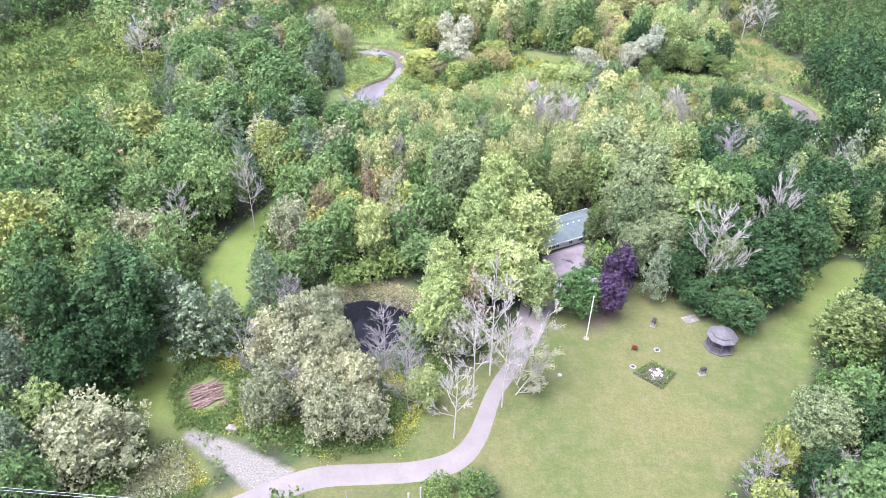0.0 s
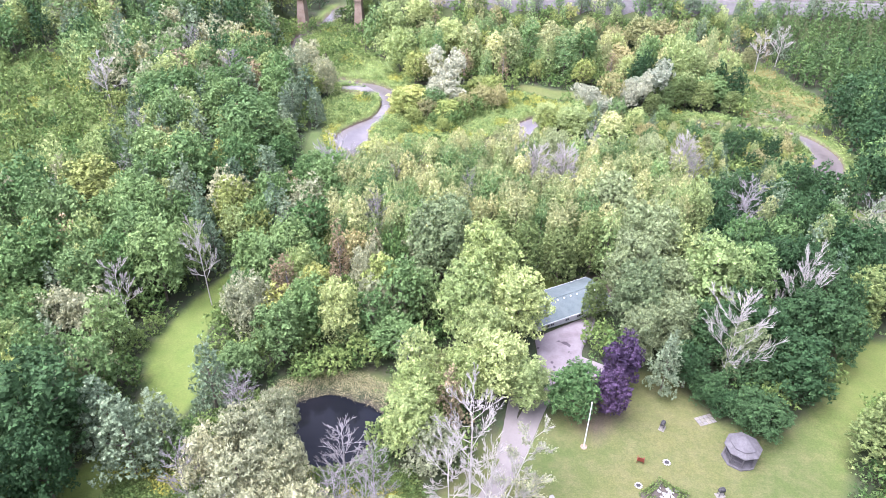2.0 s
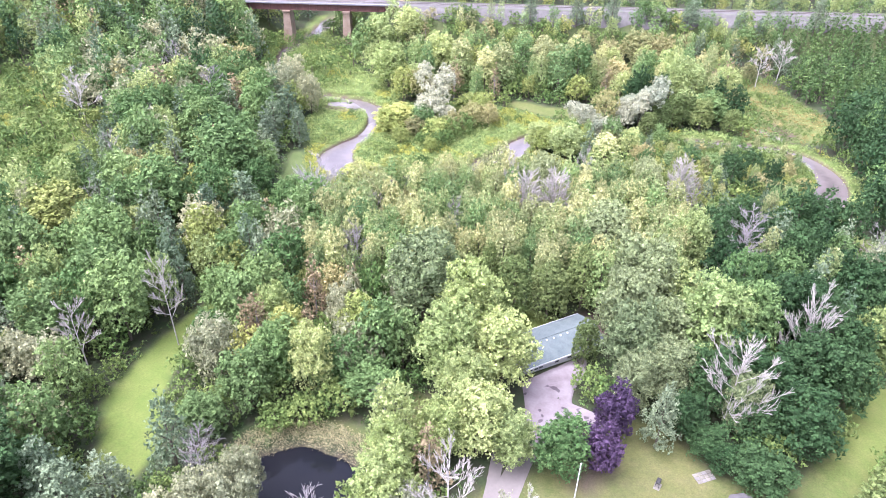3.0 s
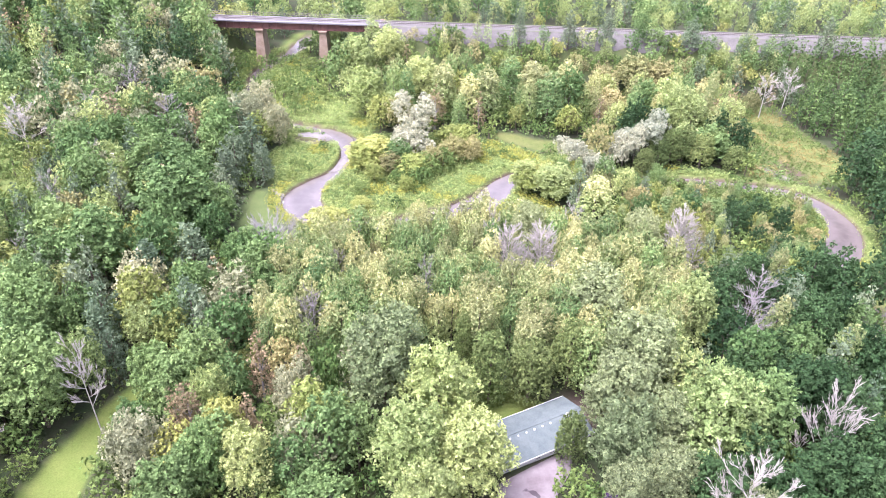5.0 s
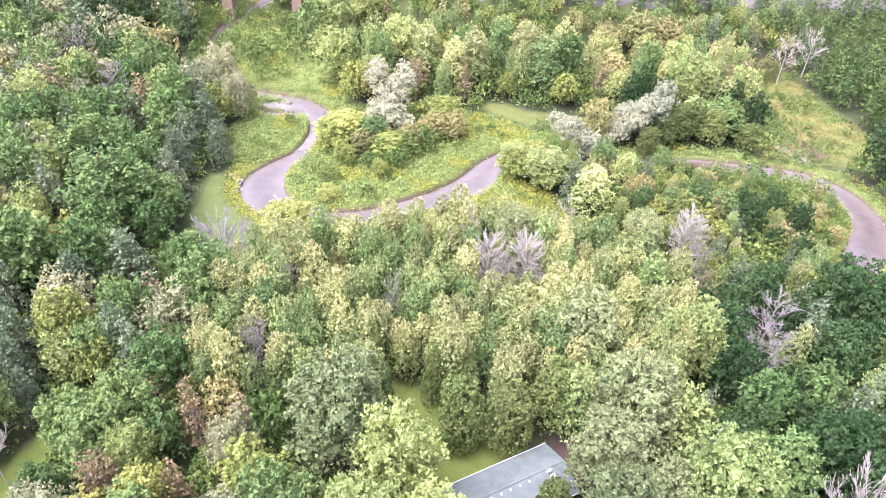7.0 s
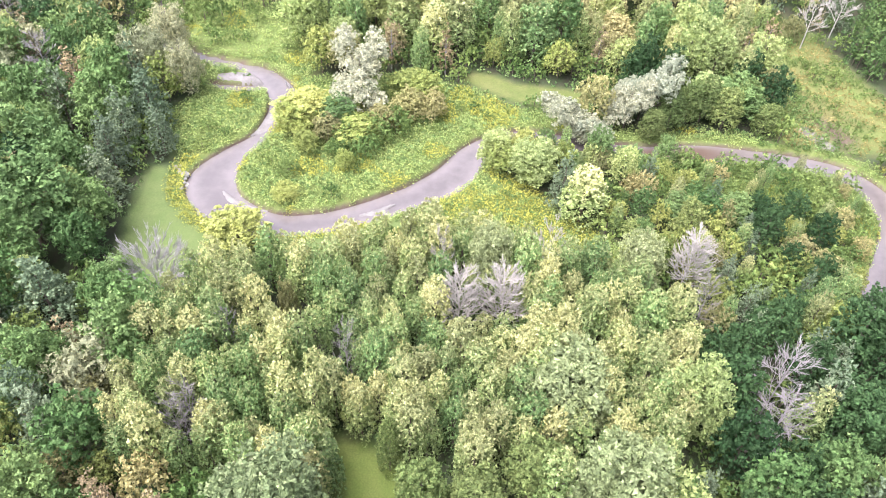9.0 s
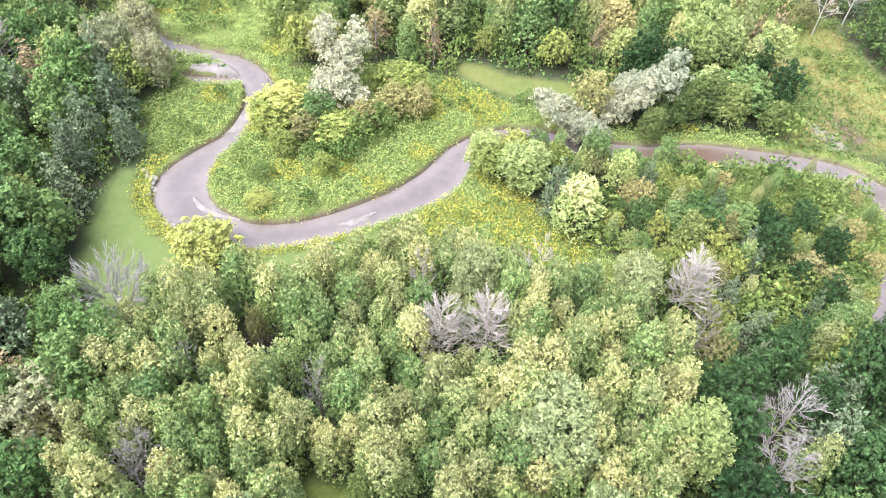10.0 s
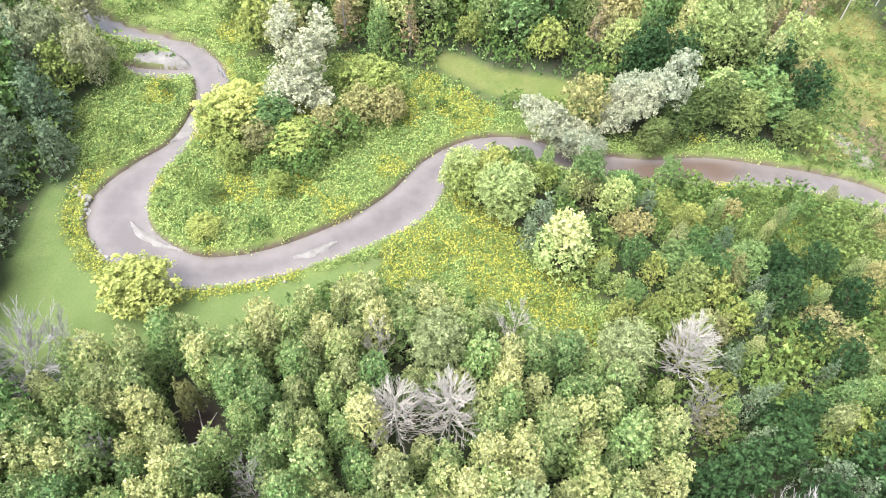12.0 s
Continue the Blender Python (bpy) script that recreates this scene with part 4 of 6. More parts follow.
MAPLE_B = [
    (-15.1, 96.7, 11, 7.3), (-18, 91.5, 10.5, 7), (-2.7, 92.5, 7, 7.1),
    (-22.4, 86.6, 7, 6), (-43.1, 133.8, 15, 10.4), (-36.9, 149, 15, 12.5), (-44.2, 161.1, 14, 9.4), (-21.5, 138, 10, 6.3),
    (-25.8, 125.7, 12, 6.6), (-45.2, 116.7, 14, 8.3), (-63.2, 170.5, 12, 7.8), (67.9, 187.1, 8, 8.6),
    (48.5, 103.7, 14, 8.5), (-20.8, 110.4, 12, 6.9),
]
MAPLE_C = [(-30, 152, 10, 7), (-29.6, 146, 9, 6),
    (-25.9, 108.2, 11, 6.4), (-15.5, 94.6, 11, 5.6), (-9.5, 95.1, 9, 4.7), (-25.4, 100.5, 9, 5.3),
    (-22, 136.2, 10, 5.6), (-0.4, 178.6, 6, 6.3), (51.7, 158.2, 6, 5.5), (59.7, 158.7, 6, 5.5),
    (46.1, 168.7, 6, 5.9),
]
PINE_A = [(28.5, 233.6, 11, 4.2), (41.6, 233.2, 11, 5), (51.6, 233.4, 11.5, 5), (74, 233.8, 9.5, 7), (109, 232.6, 12, 5.6), (-31.2, 71.6, 13, 7.6), (-34.6, 74.4, 13, 7), (-28.6, 74.6, 11, 5.6), (-31, 158.5, 10, 6), (-32, 165, 11, 6), (-29.8, 176.6, 12, 6.6), (-26.4, 170.4, 9, 5), (-31.5, 170, 12, 6),
    (-49.5, 61.3, 14, 6), (-44.9, 50.7, 12, 5.4), (33, 86.7, 11, 4.6), (-73.2, 129.5, 7, 5.1), (-29.3, 135.7, 12, 8),
    (-34.2, 130.8, 12, 6.8), (-36.3, 117, 11, 5.4),
]
FAN_A = [(-17.6, 139.8, 11.5, 11)]
WHISK_A = [(20.2, 135.4, 14, 6), (25.6, 136.0, 13.6, 6.8), (49.2, 144.2, 12.5, 6.4)]
TWIGGY_A = [(36.6, 50.6, 9, 5.4), (45.2, 51.4, 8, 5.6), (-6.6, 70.4, 11, 6), (-3.2, 68.6, 10, 5), (-6.8, 64.6, 11, 5), (-3.2, 63.6, 10, 5), (-20.6, 79.2, 8, 5), (-23.6, 67.6, 10, 5), (-16.8, 61.4, 9, 4), (-0.8, 90.2, 6, 4.4), (-21.8, 83, 6, 5), (-63.3, 202, 12, 7.9), (-48.7, 184, 13, 8.4),
    (55.8, 126.7, 13, 8.3), (50.1, 138.2, 11, 4.1), (-7.6, 120.2, 12, 5.1), (7.6, 128.3, 12, 3.9), (-5.5, 129.9, 12, 3.4),
    (-8.2, 118.4, 12, 4.1), (53.5, 120.9, 13, 7.3),
]
DEAD_A = [
    (7.5, 69.6, 17, 7), (5.2, 65.3, 14.5, 5.8), (2.7, 58.8, 12, 5.6), (8.8, 64, 15, 5),
    (-41.5, 97, 12, 5.4), (-31.7, 103.7, 15, 4.7), (-67.6, 129.9, 7, 3.4),
    (-75.9, 176.1, 13, 8), (87.8, 211.9, 11, 6.2), (95, 216.3, 11, 6.4),
    (18.0, 142.4, 13, 3),
]
DEAD_B = [
    (31.4, 144.6, 12.5, 4),
]
COTTONWOOD_A = [
    (0.8, 75.4, 11, 7.6), (9.4, 90.2, 11.5, 6.6), (6.4, 83.6, 10, 6), (-1.0, 63.6, 7, 4.4), (1.0, 80.6, 10, 6), (-10.4, 94.4, 12, 6.3), (-17.4, 104.6, 11, 5.5), (-13.8, 222.6, 13, 10.1), (-5.7, 228.5, 9, 8.5), (-9.7, 205.2, 12, 9.4), (3.4, 210.3, 13, 9.6),
    (-2.1, 201.4, 8, 6.6), (10.2, 103.5, 16, 9), (7.1, 96.5, 14, 8.6), (14.3, 95.6, 13.5, 8.6), (10.9, 84.8, 11, 8.3), (14.9, 83, 9, 5.8),
    (42.2, 100.8, 16.5, 10.4), (45.7, 123.4, 14, 7.2), (25.8, 170.3, 7, 5.9), (31.5, 166.9, 8, 7.8),
]
PURPLE_A = [
    (27.6, 87.8, 8.8, 5.4), (25.2, 82.8, 7.6, 5.2),
]
CEDAR_A = [(38.0, 158.8, 10, 6.2),
    (9, 205.6, 14, 6), (14.9, 200.6, 13, 5.5), (19.2, 203, 14, 6.3), (25.3, 210.8, 14, 6.2),
    (29.8, 207.5, 14, 6.7), (33.4, 200.8, 14, 7.2), (38.3, 208.3, 14, 6.8), (61.5, 186.8, 9, 5.5),
]
YELLOW_A = [
    (-5.7, 160.8, 2.4, 4.2), (2.4, 168.0, 3.6, 3.2),
    (39.3, 53.5, 9, 3.8), (-62.4, 89.3, 14, 9.3), (-60.3, 130.5, 11, 11.8), (-14.5, 99.6, 11, 5.6), (-32.5, 122.6, 12, 7.6),
    (-5.3, 179.8, 6, 10.1), (3.2, 175.7, 4.5, 7.6), (11.3, 188, 6, 7.5), (26.4, 169.4, 6, 5.6), (29.8, 171.6, 6.5, 5.6), (31.4, 166.4, 6, 5.4), (51.4, 168.4, 4, 3.6), (54.8, 166, 4, 4), (66, 215.5, 9, 5), (-4.4, 102.5, 11, 7.8), (-10.2, 150.6, 6, 8.9),
    (-6.8, 177.3, 6, 7.5), (-4.3, 172, 4, 4.3), (4.5, 175, 4.5, 4.8), (14, 185.8, 7, 6.5),
]
SHRUB_A = [(1.8, 174.8, 4, 4.5), (6.5, 175.6, 4.5, 5), (9.5, 178, 5, 5), (5.2, 171.6, 3.5, 4), (-6.2, 166.6, 2.5, 3.4),
    (4.9, 50.7, 3, 4.4), (0.9, 50.3, 3, 3.4), (-10.9, 89.5, 4, 5.3), (-6.2, 91.6, 4.5, 5.3), (-14.3, 88.5, 3.5, 4.4),
    (-4.8, 109.3, 10, 6), (16.8, 111.5, 3, 3.4), (1, 171.1, 3, 3.9), (49.9, 169.1, 4, 5.1), (56.2, 170.8, 4, 4.3),
    (11.2, 152.3, 2.5, 3.1),
]
AMBER_A = [(-0.6, 136.8, 9, 2.7), (-1.3, 175.6, 5, 5), (7.6, 178.6, 5.5, 5), (49.5, 219.5, 9, 8.5), (57.8, 221.7, 10.5, 9.5), (64, 221.3, 10, 8.5), (49, 207.6, 8, 8), (42, 209, 9, 7), (74.5, 192, 7, 5), (86, 214, 6, 4.5), (57.8, 157.6, 6, 4.2), (11.6, 182.6, 6, 5.4), (15.4, 182.4, 6, 5)]
RUSTY_A = [
    (-18.9, 101.1, 12, 4.7), (-42.3, 180.2, 12, 7), (-60.3, 183, 13, 8), (-12.6, 109.6, 13, 3.9),
    (-6.7, 108.5, 12, 3.9), (-20.4, 100.9, 11, 3.3), (-12.1, 101, 10, 4.3),
]
for kind, rows in (("oak", OAK_A), ("arborvitae", ARBORVITAE_A), ("poplar", POPLAR_A), ("spreading", SPREADING_A), ("willow", WILLOW_A), ("maple", MAPLE_A), ("maple", MAPLE_B), ("maple", MAPLE_C), ("pine", PINE_A), ("twiggy", TWIGGY_A), ("fan", FAN_A), ("whisk", WHISK_A), ("dead", DEAD_A), ("dead", DEAD_B), ("cottonwood", COTTONWOOD_A), ("purple", PURPLE_A), ("cedar", CEDAR_A), ("yellow", YELLOW_A), ("amber", AMBER_A), ("shrub", SHRUB_A), ("rusty", RUSTY_A)):
    for x, y, h, w in rows:
        plant(kind, x, y, h, w)
for x, y, h, w, turn in SILVER_A:
    plant("silver", x, y, h, w).rotation_euler.z = radians(turn)




def leaning_tree(x, y, turn, lean, h, w, seed):
    """Half-dead tree leaning over the drive: pale limbs with thin tufts of pale leaves at the twig ends."""
    root = thing("leaning_tree", at_ground(x, y, turn) @ Matrix.Rotation(radians(lean), 4, 'Y'), "leaning half-dead tree with pale limbs and sparse leaves", "tree")
    wood, twig = limb_tree(seed, h, w, 3, 0.34, 0.6, 0.12, 14, 0.022)
    for nm, store in (("trunk", wood), ("bare_crown", twig)):
        me = bpy.data.meshes.new(nm)
        quick(me, [tuple(v) for v in store[0]], store[1])
        me.materials.append(PALE)
        ob = new(nm, me)
        ob.parent = root
    tagged(ob, kind="stuff")
    rng = np.random.default_rng(seed)
    ends = np.array([tuple(v) for v in twig[0]])
    ends = ends[rng.choice(len(ends), 2400)] + rng.normal(size=(2400, 3)) * 0.16
    n = rng.normal(size=(2400, 3)) + (0, 0, 0.6)
    v, f = sprays(ends, n / np.linalg.norm(n, axis=1)[:, None], 0.2, rng)
    me = bpy.data.meshes.new("leaves")
    quick(me, v, f)
    me.materials.append(LEAF["willow"])
    ob = new("leaves", me)
    ob.parent = root
    tagged(ob, "thin pale green leaves", kind="stuff")
    PLACED.append((x, y, 2.0))


leaning_tree(11.0, 68.0, 30, 18, 12.5, 6, 41)
leaning_tree(10.8, 66.2, 10, 30, 8, 4.6, 43)


# ------------------------------------------------------------------ woods between the single trees
CEDAR_STAND = [(-14, 139.5), (-9, 141.5), (-1, 143.3), (7, 145.8), (11, 148.5), (19, 150.2), (24.6, 149.5), (29.3, 147), (39, 146), (44, 141), (47, 130), (46, 124),
               (42, 116), (30, 112), (14, 110), (2, 113), (-6, 116), (-10, 114), (-13, 113), (-15.5, 121), (-15.5, 131)]
VALLEY = [(-48, 198), (-22, 203), (-17, 224), (-16, 242), (-52, 242), (-46, 220)]
HOUSE_SPOT = [(11, 103), (27, 114), (33, 106), (18, 95)]


def open_land(x, y, margin=0.0):
    """True where no tree may stand: lawns, drive, water, house and railway."""
    shut = (beyond(CREEK, x, y) < 1.2 + margin) | (pond_out(x, y) < 0.6 + margin) | (beyond(DRIVE, x, y) < 1.5 + margin) | (beyond(APRON, x, y) < 1 + margin)
    shut |= (beyond(PATH_LINE, x, y) < 0.6 + 0.6 * margin) | (beyond(PATH_LINE, x - 2.0, y + 1.4) < 0.3 * margin)
    if margin > 1.5:  # weeds alone before the broad arborvitae
        shut |= inside([(48.5, 61), (61, 61), (62, 77), (53, 79)], x, y)
    if margin > 1.5:  # only low growth between the mown path and the pond
        for k in (0.3, 0.6, 1.0):
            shut |= (beyond(PATH_LINE, x - 4.2 * k, y + 12 * k) < 0.3) & (y > 60) & (y < 112)
    for p in LAWNS + [HOUSE_SPOT, GAP_SPOT, PARKING]:
        shut |= inside(p, x, y) | inside(p, x + margin, y) | inside(p, x - margin, y) | inside(p, x, y + margin) | inside(p, x, y - margin)
    shut |= np.hypot(x + 29, y - 64.5) < 3.6 + margin
    shut |= inside(VALLEY, x, y)
    shut |= (y > RAIL_Y - 6.5) & (y < RAIL_Y + 6) & (x > -14)
    shut |= (y > RAIL_Y - 3.5) & (y < RAIL_Y + 4) & (x > -62)
    return shut


def on_meadow(x, y):
    hit = np.zeros(np.shape(x), bool)
    for p in MEADOWS:
        hit |= inside(p, x, y)
    return hit


def seen_land(x, y):
    return (x > -32 - 0.51 * y) & (x < 44 + 0.51 * y)


def scatter(step, seed, y0=40.0, y1=250.0, jitter=0.42):
    rng = np.random.default_rng(seed)
    gx, gy = np.meshgrid(np.arange(-165, 175, step), np.arange(y0, y1, step * 0.87))
    gx[1::2] += step / 2
    gx = (gx + rng.uniform(-jitter, jitter, gx.shape) * step).ravel()
    gy = (gy + rng.uniform(-jitter, jitter, gy.shape) * step).ravel()
    keep = seen_land(gx, gy)
    return gx[keep], gy[keep]


def crowded(x, y, reach_, extra):
    """Which of the places lie within the crowns that stand already."""
    bad = np.zeros(len(x), bool)
    for px, py, pr in PLACED:
        bad |= np.hypot(x - px, y - py) < pr * reach_ + extra
    return bad


MIXES = {
    "west_low": (("maple", 8), ("oak", 1), ("pine", 4), ("yellow", 2), ("cottonwood", 1.5), ("willow", 1.6), ("rusty", 0.5), ("twiggy", 0.8)),
    "west_high": (("maple", 8), ("oak", 1.5), ("pine", 4.5), ("rusty", 0.3), ("willow", 1.2), ("cottonwood", 2.5), ("amber", 0.6), ("yellow", 1.5), ("twiggy", 0.8), ("spruce", 1)),
    "east": (("oak", 11), ("pine", 2.5), ("maple", 1.2), ("cedar", 1.5), ("yellow", 0.6), ("willow", 0.3), ("twiggy", 0.6)),
    "east_low": (("maple", 4), ("oak", 6), ("willow", 1.5), ("yellow", 0.8), ("pine", 1.5)),
    "north": (("cedar", 6), ("amber", 3), ("yellow", 1.2), ("cottonwood", 2), ("maple", 1.5), ("rusty", 0.6)),
    "middle": (("maple", 4), ("yellow", 1.5), ("amber", 1.2), ("rusty", 0.6), ("pine", 2), ("cottonwood", 2), ("willow", 1.5), ("twiggy", 0.6)),
    "plantation": (("spruce", 1),),
    "behind": (("cottonwood", 4), ("maple", 3), ("pine", 2), ("yellow", 1), ("cedar", 2)),
}


def mix_at(x, y):
    if y > RAIL_Y + 5:
        return "behind"
    if x > 95 and y > 184:
        return "plantation"
    if y > 193 and x > -8:
        return "north"
    if x > 44:
        return "east_low" if y < 72 else "east"
    if x < -40 and y > 135:
        return "west_high"
    if x < -24:
        return "west_low"
    return "middle"


picker = random.Random(12)
COUNT = {}
SPARE = []
SPAN = {"oak": (9, 14, 4.8, 7.6), "maple": (9, 14, 4.6, 7.6), "pine": (9, 13.5, 3.8, 6), "yellow": (6, 10, 4, 6.5), "willow": (8, 11, 6, 8), "rusty": (9, 12, 3.5, 5), "twiggy": (9, 12, 4, 6),
        "spruce": (8, 12, 3.4, 4.6), "cottonwood": (9, 13, 5, 7.5), "amber": (6, 10, 4, 6.5), "cedar": (9.6, 13.4, 2.8, 3.9), "shrub": (2.5, 5, 3, 5)}


def settle(kind, x, y, far, small=1.0):
    h0, h1, w0, w1 = (v * small for v in SPAN[kind])
    s = picker.random()
    h, w = h0 + (h1 - h0) * s, w0 + (w1 - w0) * min(1, max(0, s + picker.uniform(-0.3, 0.3)))
    if far or COUNT.get(kind, 0) >= (330 if kind == "cedar" else 255):
        SPARE.append((kind, x, y, h, w))
        PLACED.append((x, y, w * 0.5))
    else:
        COUNT[kind] = COUNT.get(kind, 0) + 1
        plant(kind, x, y, h, w, "", True)


# the close cedar stand, nearest rows first
cx, cy = scatter(3.0, 5, 108, 160, 0.3)
ok = inside(CEDAR_STAND, cx, cy) & ~open_land(cx, cy, 0.6) & ~crowded(cx, cy, 0.62, 0.6)
order = np.argsort(np.hypot(cx[ok] - 14, (cy[ok] - 140) * 1.2))
for x, y in zip(cx[ok][order], cy[ok][order]):
    settle("cedar", float(x), float(y), False)

# low thicket between the stand and the eastern creek bend
THICKET = [(44, 150), (38, 159), (33, 167), (31, 177), (44, 174.5), (52, 174), (66, 174), (80, 172), (84, 166), (80, 156), (74, 148), (70, 138), (58, 134), (48, 138)]
tx, ty = scatter(3.3, 6, 130, 178)
ok = inside(THICKET, tx, ty) & ~open_land(tx, ty, 0.8) & ~crowded(tx, ty, 0.6, 0.7)
for x, y in zip(tx[ok], ty[ok]):
    kind = picker.choices(("maple", "yellow", "cedar", "pine", "shrub", "cottonwood", "amber"), (3, 3.5, 4, 1.5, 2.5, 1.5, 1.2))[0]
    low = x > 58 and y > 160 or x > 72
    if kind in ("maple", "cottonwood") and x > 56 and y < 160:
        kind = "oak"
    if low and kind in ("maple", "pine", "cottonwood", "oak"):
        kind = "shrub"
    settle(kind, float(x), float(y), False, 0.9 if low and kind == "shrub" else 0.5 if low else 1.0 if kind == "shrub" else picker.uniform(0.55, 0.85) if x > 46 and y < 158 else picker.uniform(0.42, 0.68))

# mixed woods
wx, wy = scatter(4.7, 7)
ok = ~inside(THICKET, wx, wy) & ~inside(CEDAR_STAND, wx, wy) & ~open_land(wx, wy, 2.2) & ~crowded(wx, wy, 0.62, 1.4)
ok &= ~on_meadow(wx, wy)
for x, y in zip(wx[ok], wy[ok]):
    opts = MIXES[mix_at(x, y)]
    kind = picker.choices([o[0] for o in opts], [o[1] for o in opts])[0]
    if kind in ("willow", "cottonwood") and y > 138 and abs(x - 20) < 28:
        kind = "yellow"
    settle(kind, float(x), float(y), y > (214 if x > -8 else 198) or abs(x - 8) > 75, 0.62 if y > 216 and x > -16 else 1.0)

# woods beyond the railway
wx, wy = scatter(8.0, 9, RAIL_Y + 6, 290)
ok = ~open_land(wx, wy, 2.0)
for x, y in zip(wx[ok], wy[ok]):
    opts = MIXES["behind"]
    kind = picker.choices([o[0] for o in opts], [o[1] for o in opts])[0]
    settle(kind, float(x), float(y), True)

# close rows of the spruce plantation, and brush below the railway bank
wx, wy = scatter(3.5, 15, 184, RAIL_Y - 6, 0.25)
ok = (wx > 95.5 + 0.06 * (wy - 190)) & (wx < 150) & ~crowded(wx, wy, 0.45, 0.7) & ~on_meadow(wx, wy)
for x, y in zip(wx[ok], wy[ok]):
    settle("spruce", float(x), float(y), True, 0.9)
wx, wy = scatter(4.0, 16, 214, RAIL_Y - 6)
ok = (wx > 60) & (wx < 100) & ~crowded(wx, wy, 0.6, 0.6) & ~on_meadow(wx, wy)
for x, y in zip(wx[ok], wy[ok]):
    settle(picker.choice(("yellow", "maple", "pine", "shrub")), float(x), float(y), True, 0.62)

# brushy valley floor under the bridge
vx, vy = scatter(3.6, 11, 200, 250)
ok = inside(VALLEY, vx, vy) & (beyond(CREEK, vx, vy) > 1.6) & (np.random.default_rng(6).random(len(vx)) < 0.9)
for x, y in zip(vx[ok], vy[ok]):
    settle("shrub", float(x), float(y), True, picker.uniform(0.55, 1.0))

# bushes overhanging the narrow upstream creek
for px, py, pw in spline(CREEK_UPPER, 2.6):
    if py > 206 and py < 238:
        for side in (-1, 1):
            if picker.random() < 0.8:
                settle("shrub", float(px + side * picker.uniform(2.0, 2.8)), float(py + picker.uniform(-1, 1)), True, 0.85)

# undergrowth in what gaps are left
ux, uy = scatter(3.4, 13)
ok = ~open_land(ux, uy, 0.8) & ~crowded(ux, uy, 0.60, 0.4) & ~inside(CEDAR_STAND, ux, uy)
thin = np.random.default_rng(3).random(len(ux)) < np.where(on_meadow(ux, uy), np.where(ux < -55, 0.45, np.where(ux > 72, 0.3, np.where((uy > 155) & (ux > 46), 0.6, np.where(uy > 155, 0.18, 0.10)))), 0.9)
thin &= ~((ux > 95) & (uy > 184))
for x, y in zip(ux[ok & thin], uy[ok & thin]):
    settle("shrub", float(x), float(y), y > 200 or abs(x - 8) > 74, 0.8 if 46 < x < 86 and 155 < y < 176 else 0.5 if on_meadow(x, y) and x > -40 and y > 150 else 1.0)


def joined_woods(name, label, kind, rows, share):
    """Trees past counting, joined into one mesh: crowns with their own tint, and stems."""
    rng = np.random.default_rng(len(rows))
    h0, w0, lobes, clumps, per, size, rise, loose, leaf, bark = KINDS[kind]
    few = lambda l: l[:2] + l[2::2]
    base = [crown_arrays(few(lobes(random.Random(s), h0, w0)), h0, w0, int(clumps * share ** 0.55), max(6, int(per * share ** 0.45)), size / share ** 0.33, s, rise, loose, shoots=SHOOTS.get(kind, 0.3)) for s in (2, 5, 8)]
    prism = np.array([(math.cos(a) * s, math.sin(a) * s, z) for z, s in ((0, 0.16), (0.6 * h0, 0.08)) for a in (0, 2.1, 4.2)])
    pf = np.array([(i, (i + 1) % 3, (i + 1) % 3 + 3) for i in range(3)] + [(i, (i + 1) % 3 + 3, i + 3) for i in range(3)])
    stem = (prism, pf, np.full(6, 0.5), np.zeros(6))
    out = {"tint": [], "clump": [], "crest": []}
    vs, fs, mats, n = [], [], [], 0
    for x, y, h, w in rows:
        a, z = rng.uniform(0, 6.28), float(height(x, y))
        k = w / w0
        rot = np.array([[math.cos(a), -math.sin(a), 0], [math.sin(a), math.cos(a), 0], [0, 0, 1]])
        t = rng.random()
        for mi, (v, f, tone, top) in enumerate((base[rng.integers(3)], stem)):
            vs.append((v * (k, k, h / h0)) @ rot.T + (x, y, z))
            fs.append(f + n)
            mats.append(np.full(len(f), mi))
            out["tint"].append(np.full(len(v), t))
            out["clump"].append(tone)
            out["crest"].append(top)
            n += len(v)
    me = bpy.data.meshes.new(name)
    quick(me, np.vstack(vs), np.vstack(fs))
    for mat in (LEAF[leaf], bark):
        me.materials.append(mat)
    for key, val in out.items():
        me.attributes.new(key, 'FLOAT', 'POINT').data.foreach_set("value", np.concatenate(val).astype(np.float32))
    me.polygons.foreach_set("material_index", np.concatenate(mats).astype(np.int32))
    return tagged(new(name, me), label, "woods", kind="stuff")


for bag in (*MODELS.values(), *LIGHTER.values()):
    for ob in bag:
        if ob.name not in USED:
            for o in (*ob.children_recursive, ob):
                bpy.data.objects.remove(o)

by_kind = {}
for kind, x, y, h, w in SPARE:
    by_kind.setdefault("pine" if kind == "twiggy" else kind, []).append((x, y, h, w))
for kind, rows in by_kind.items():
    joined_woods("undergrowth" if kind == "shrub" else f"distant_{LABELS[kind][0]}s", f"mass of {LABELS[kind][1].replace(' tree', ' trees')} in the woods", kind, rows, 0.17 if kind == "shrub" else 0.12 if kind == "spruce" else 0.18)


# ------------------------------------------------------------------ meadow plants, reeds
def patchy(x, y, scale, seed):
    return np.array([noise.noise(Vector((float(a) * scale, float(b) * scale, seed))) for a, b in zip(x, y)])


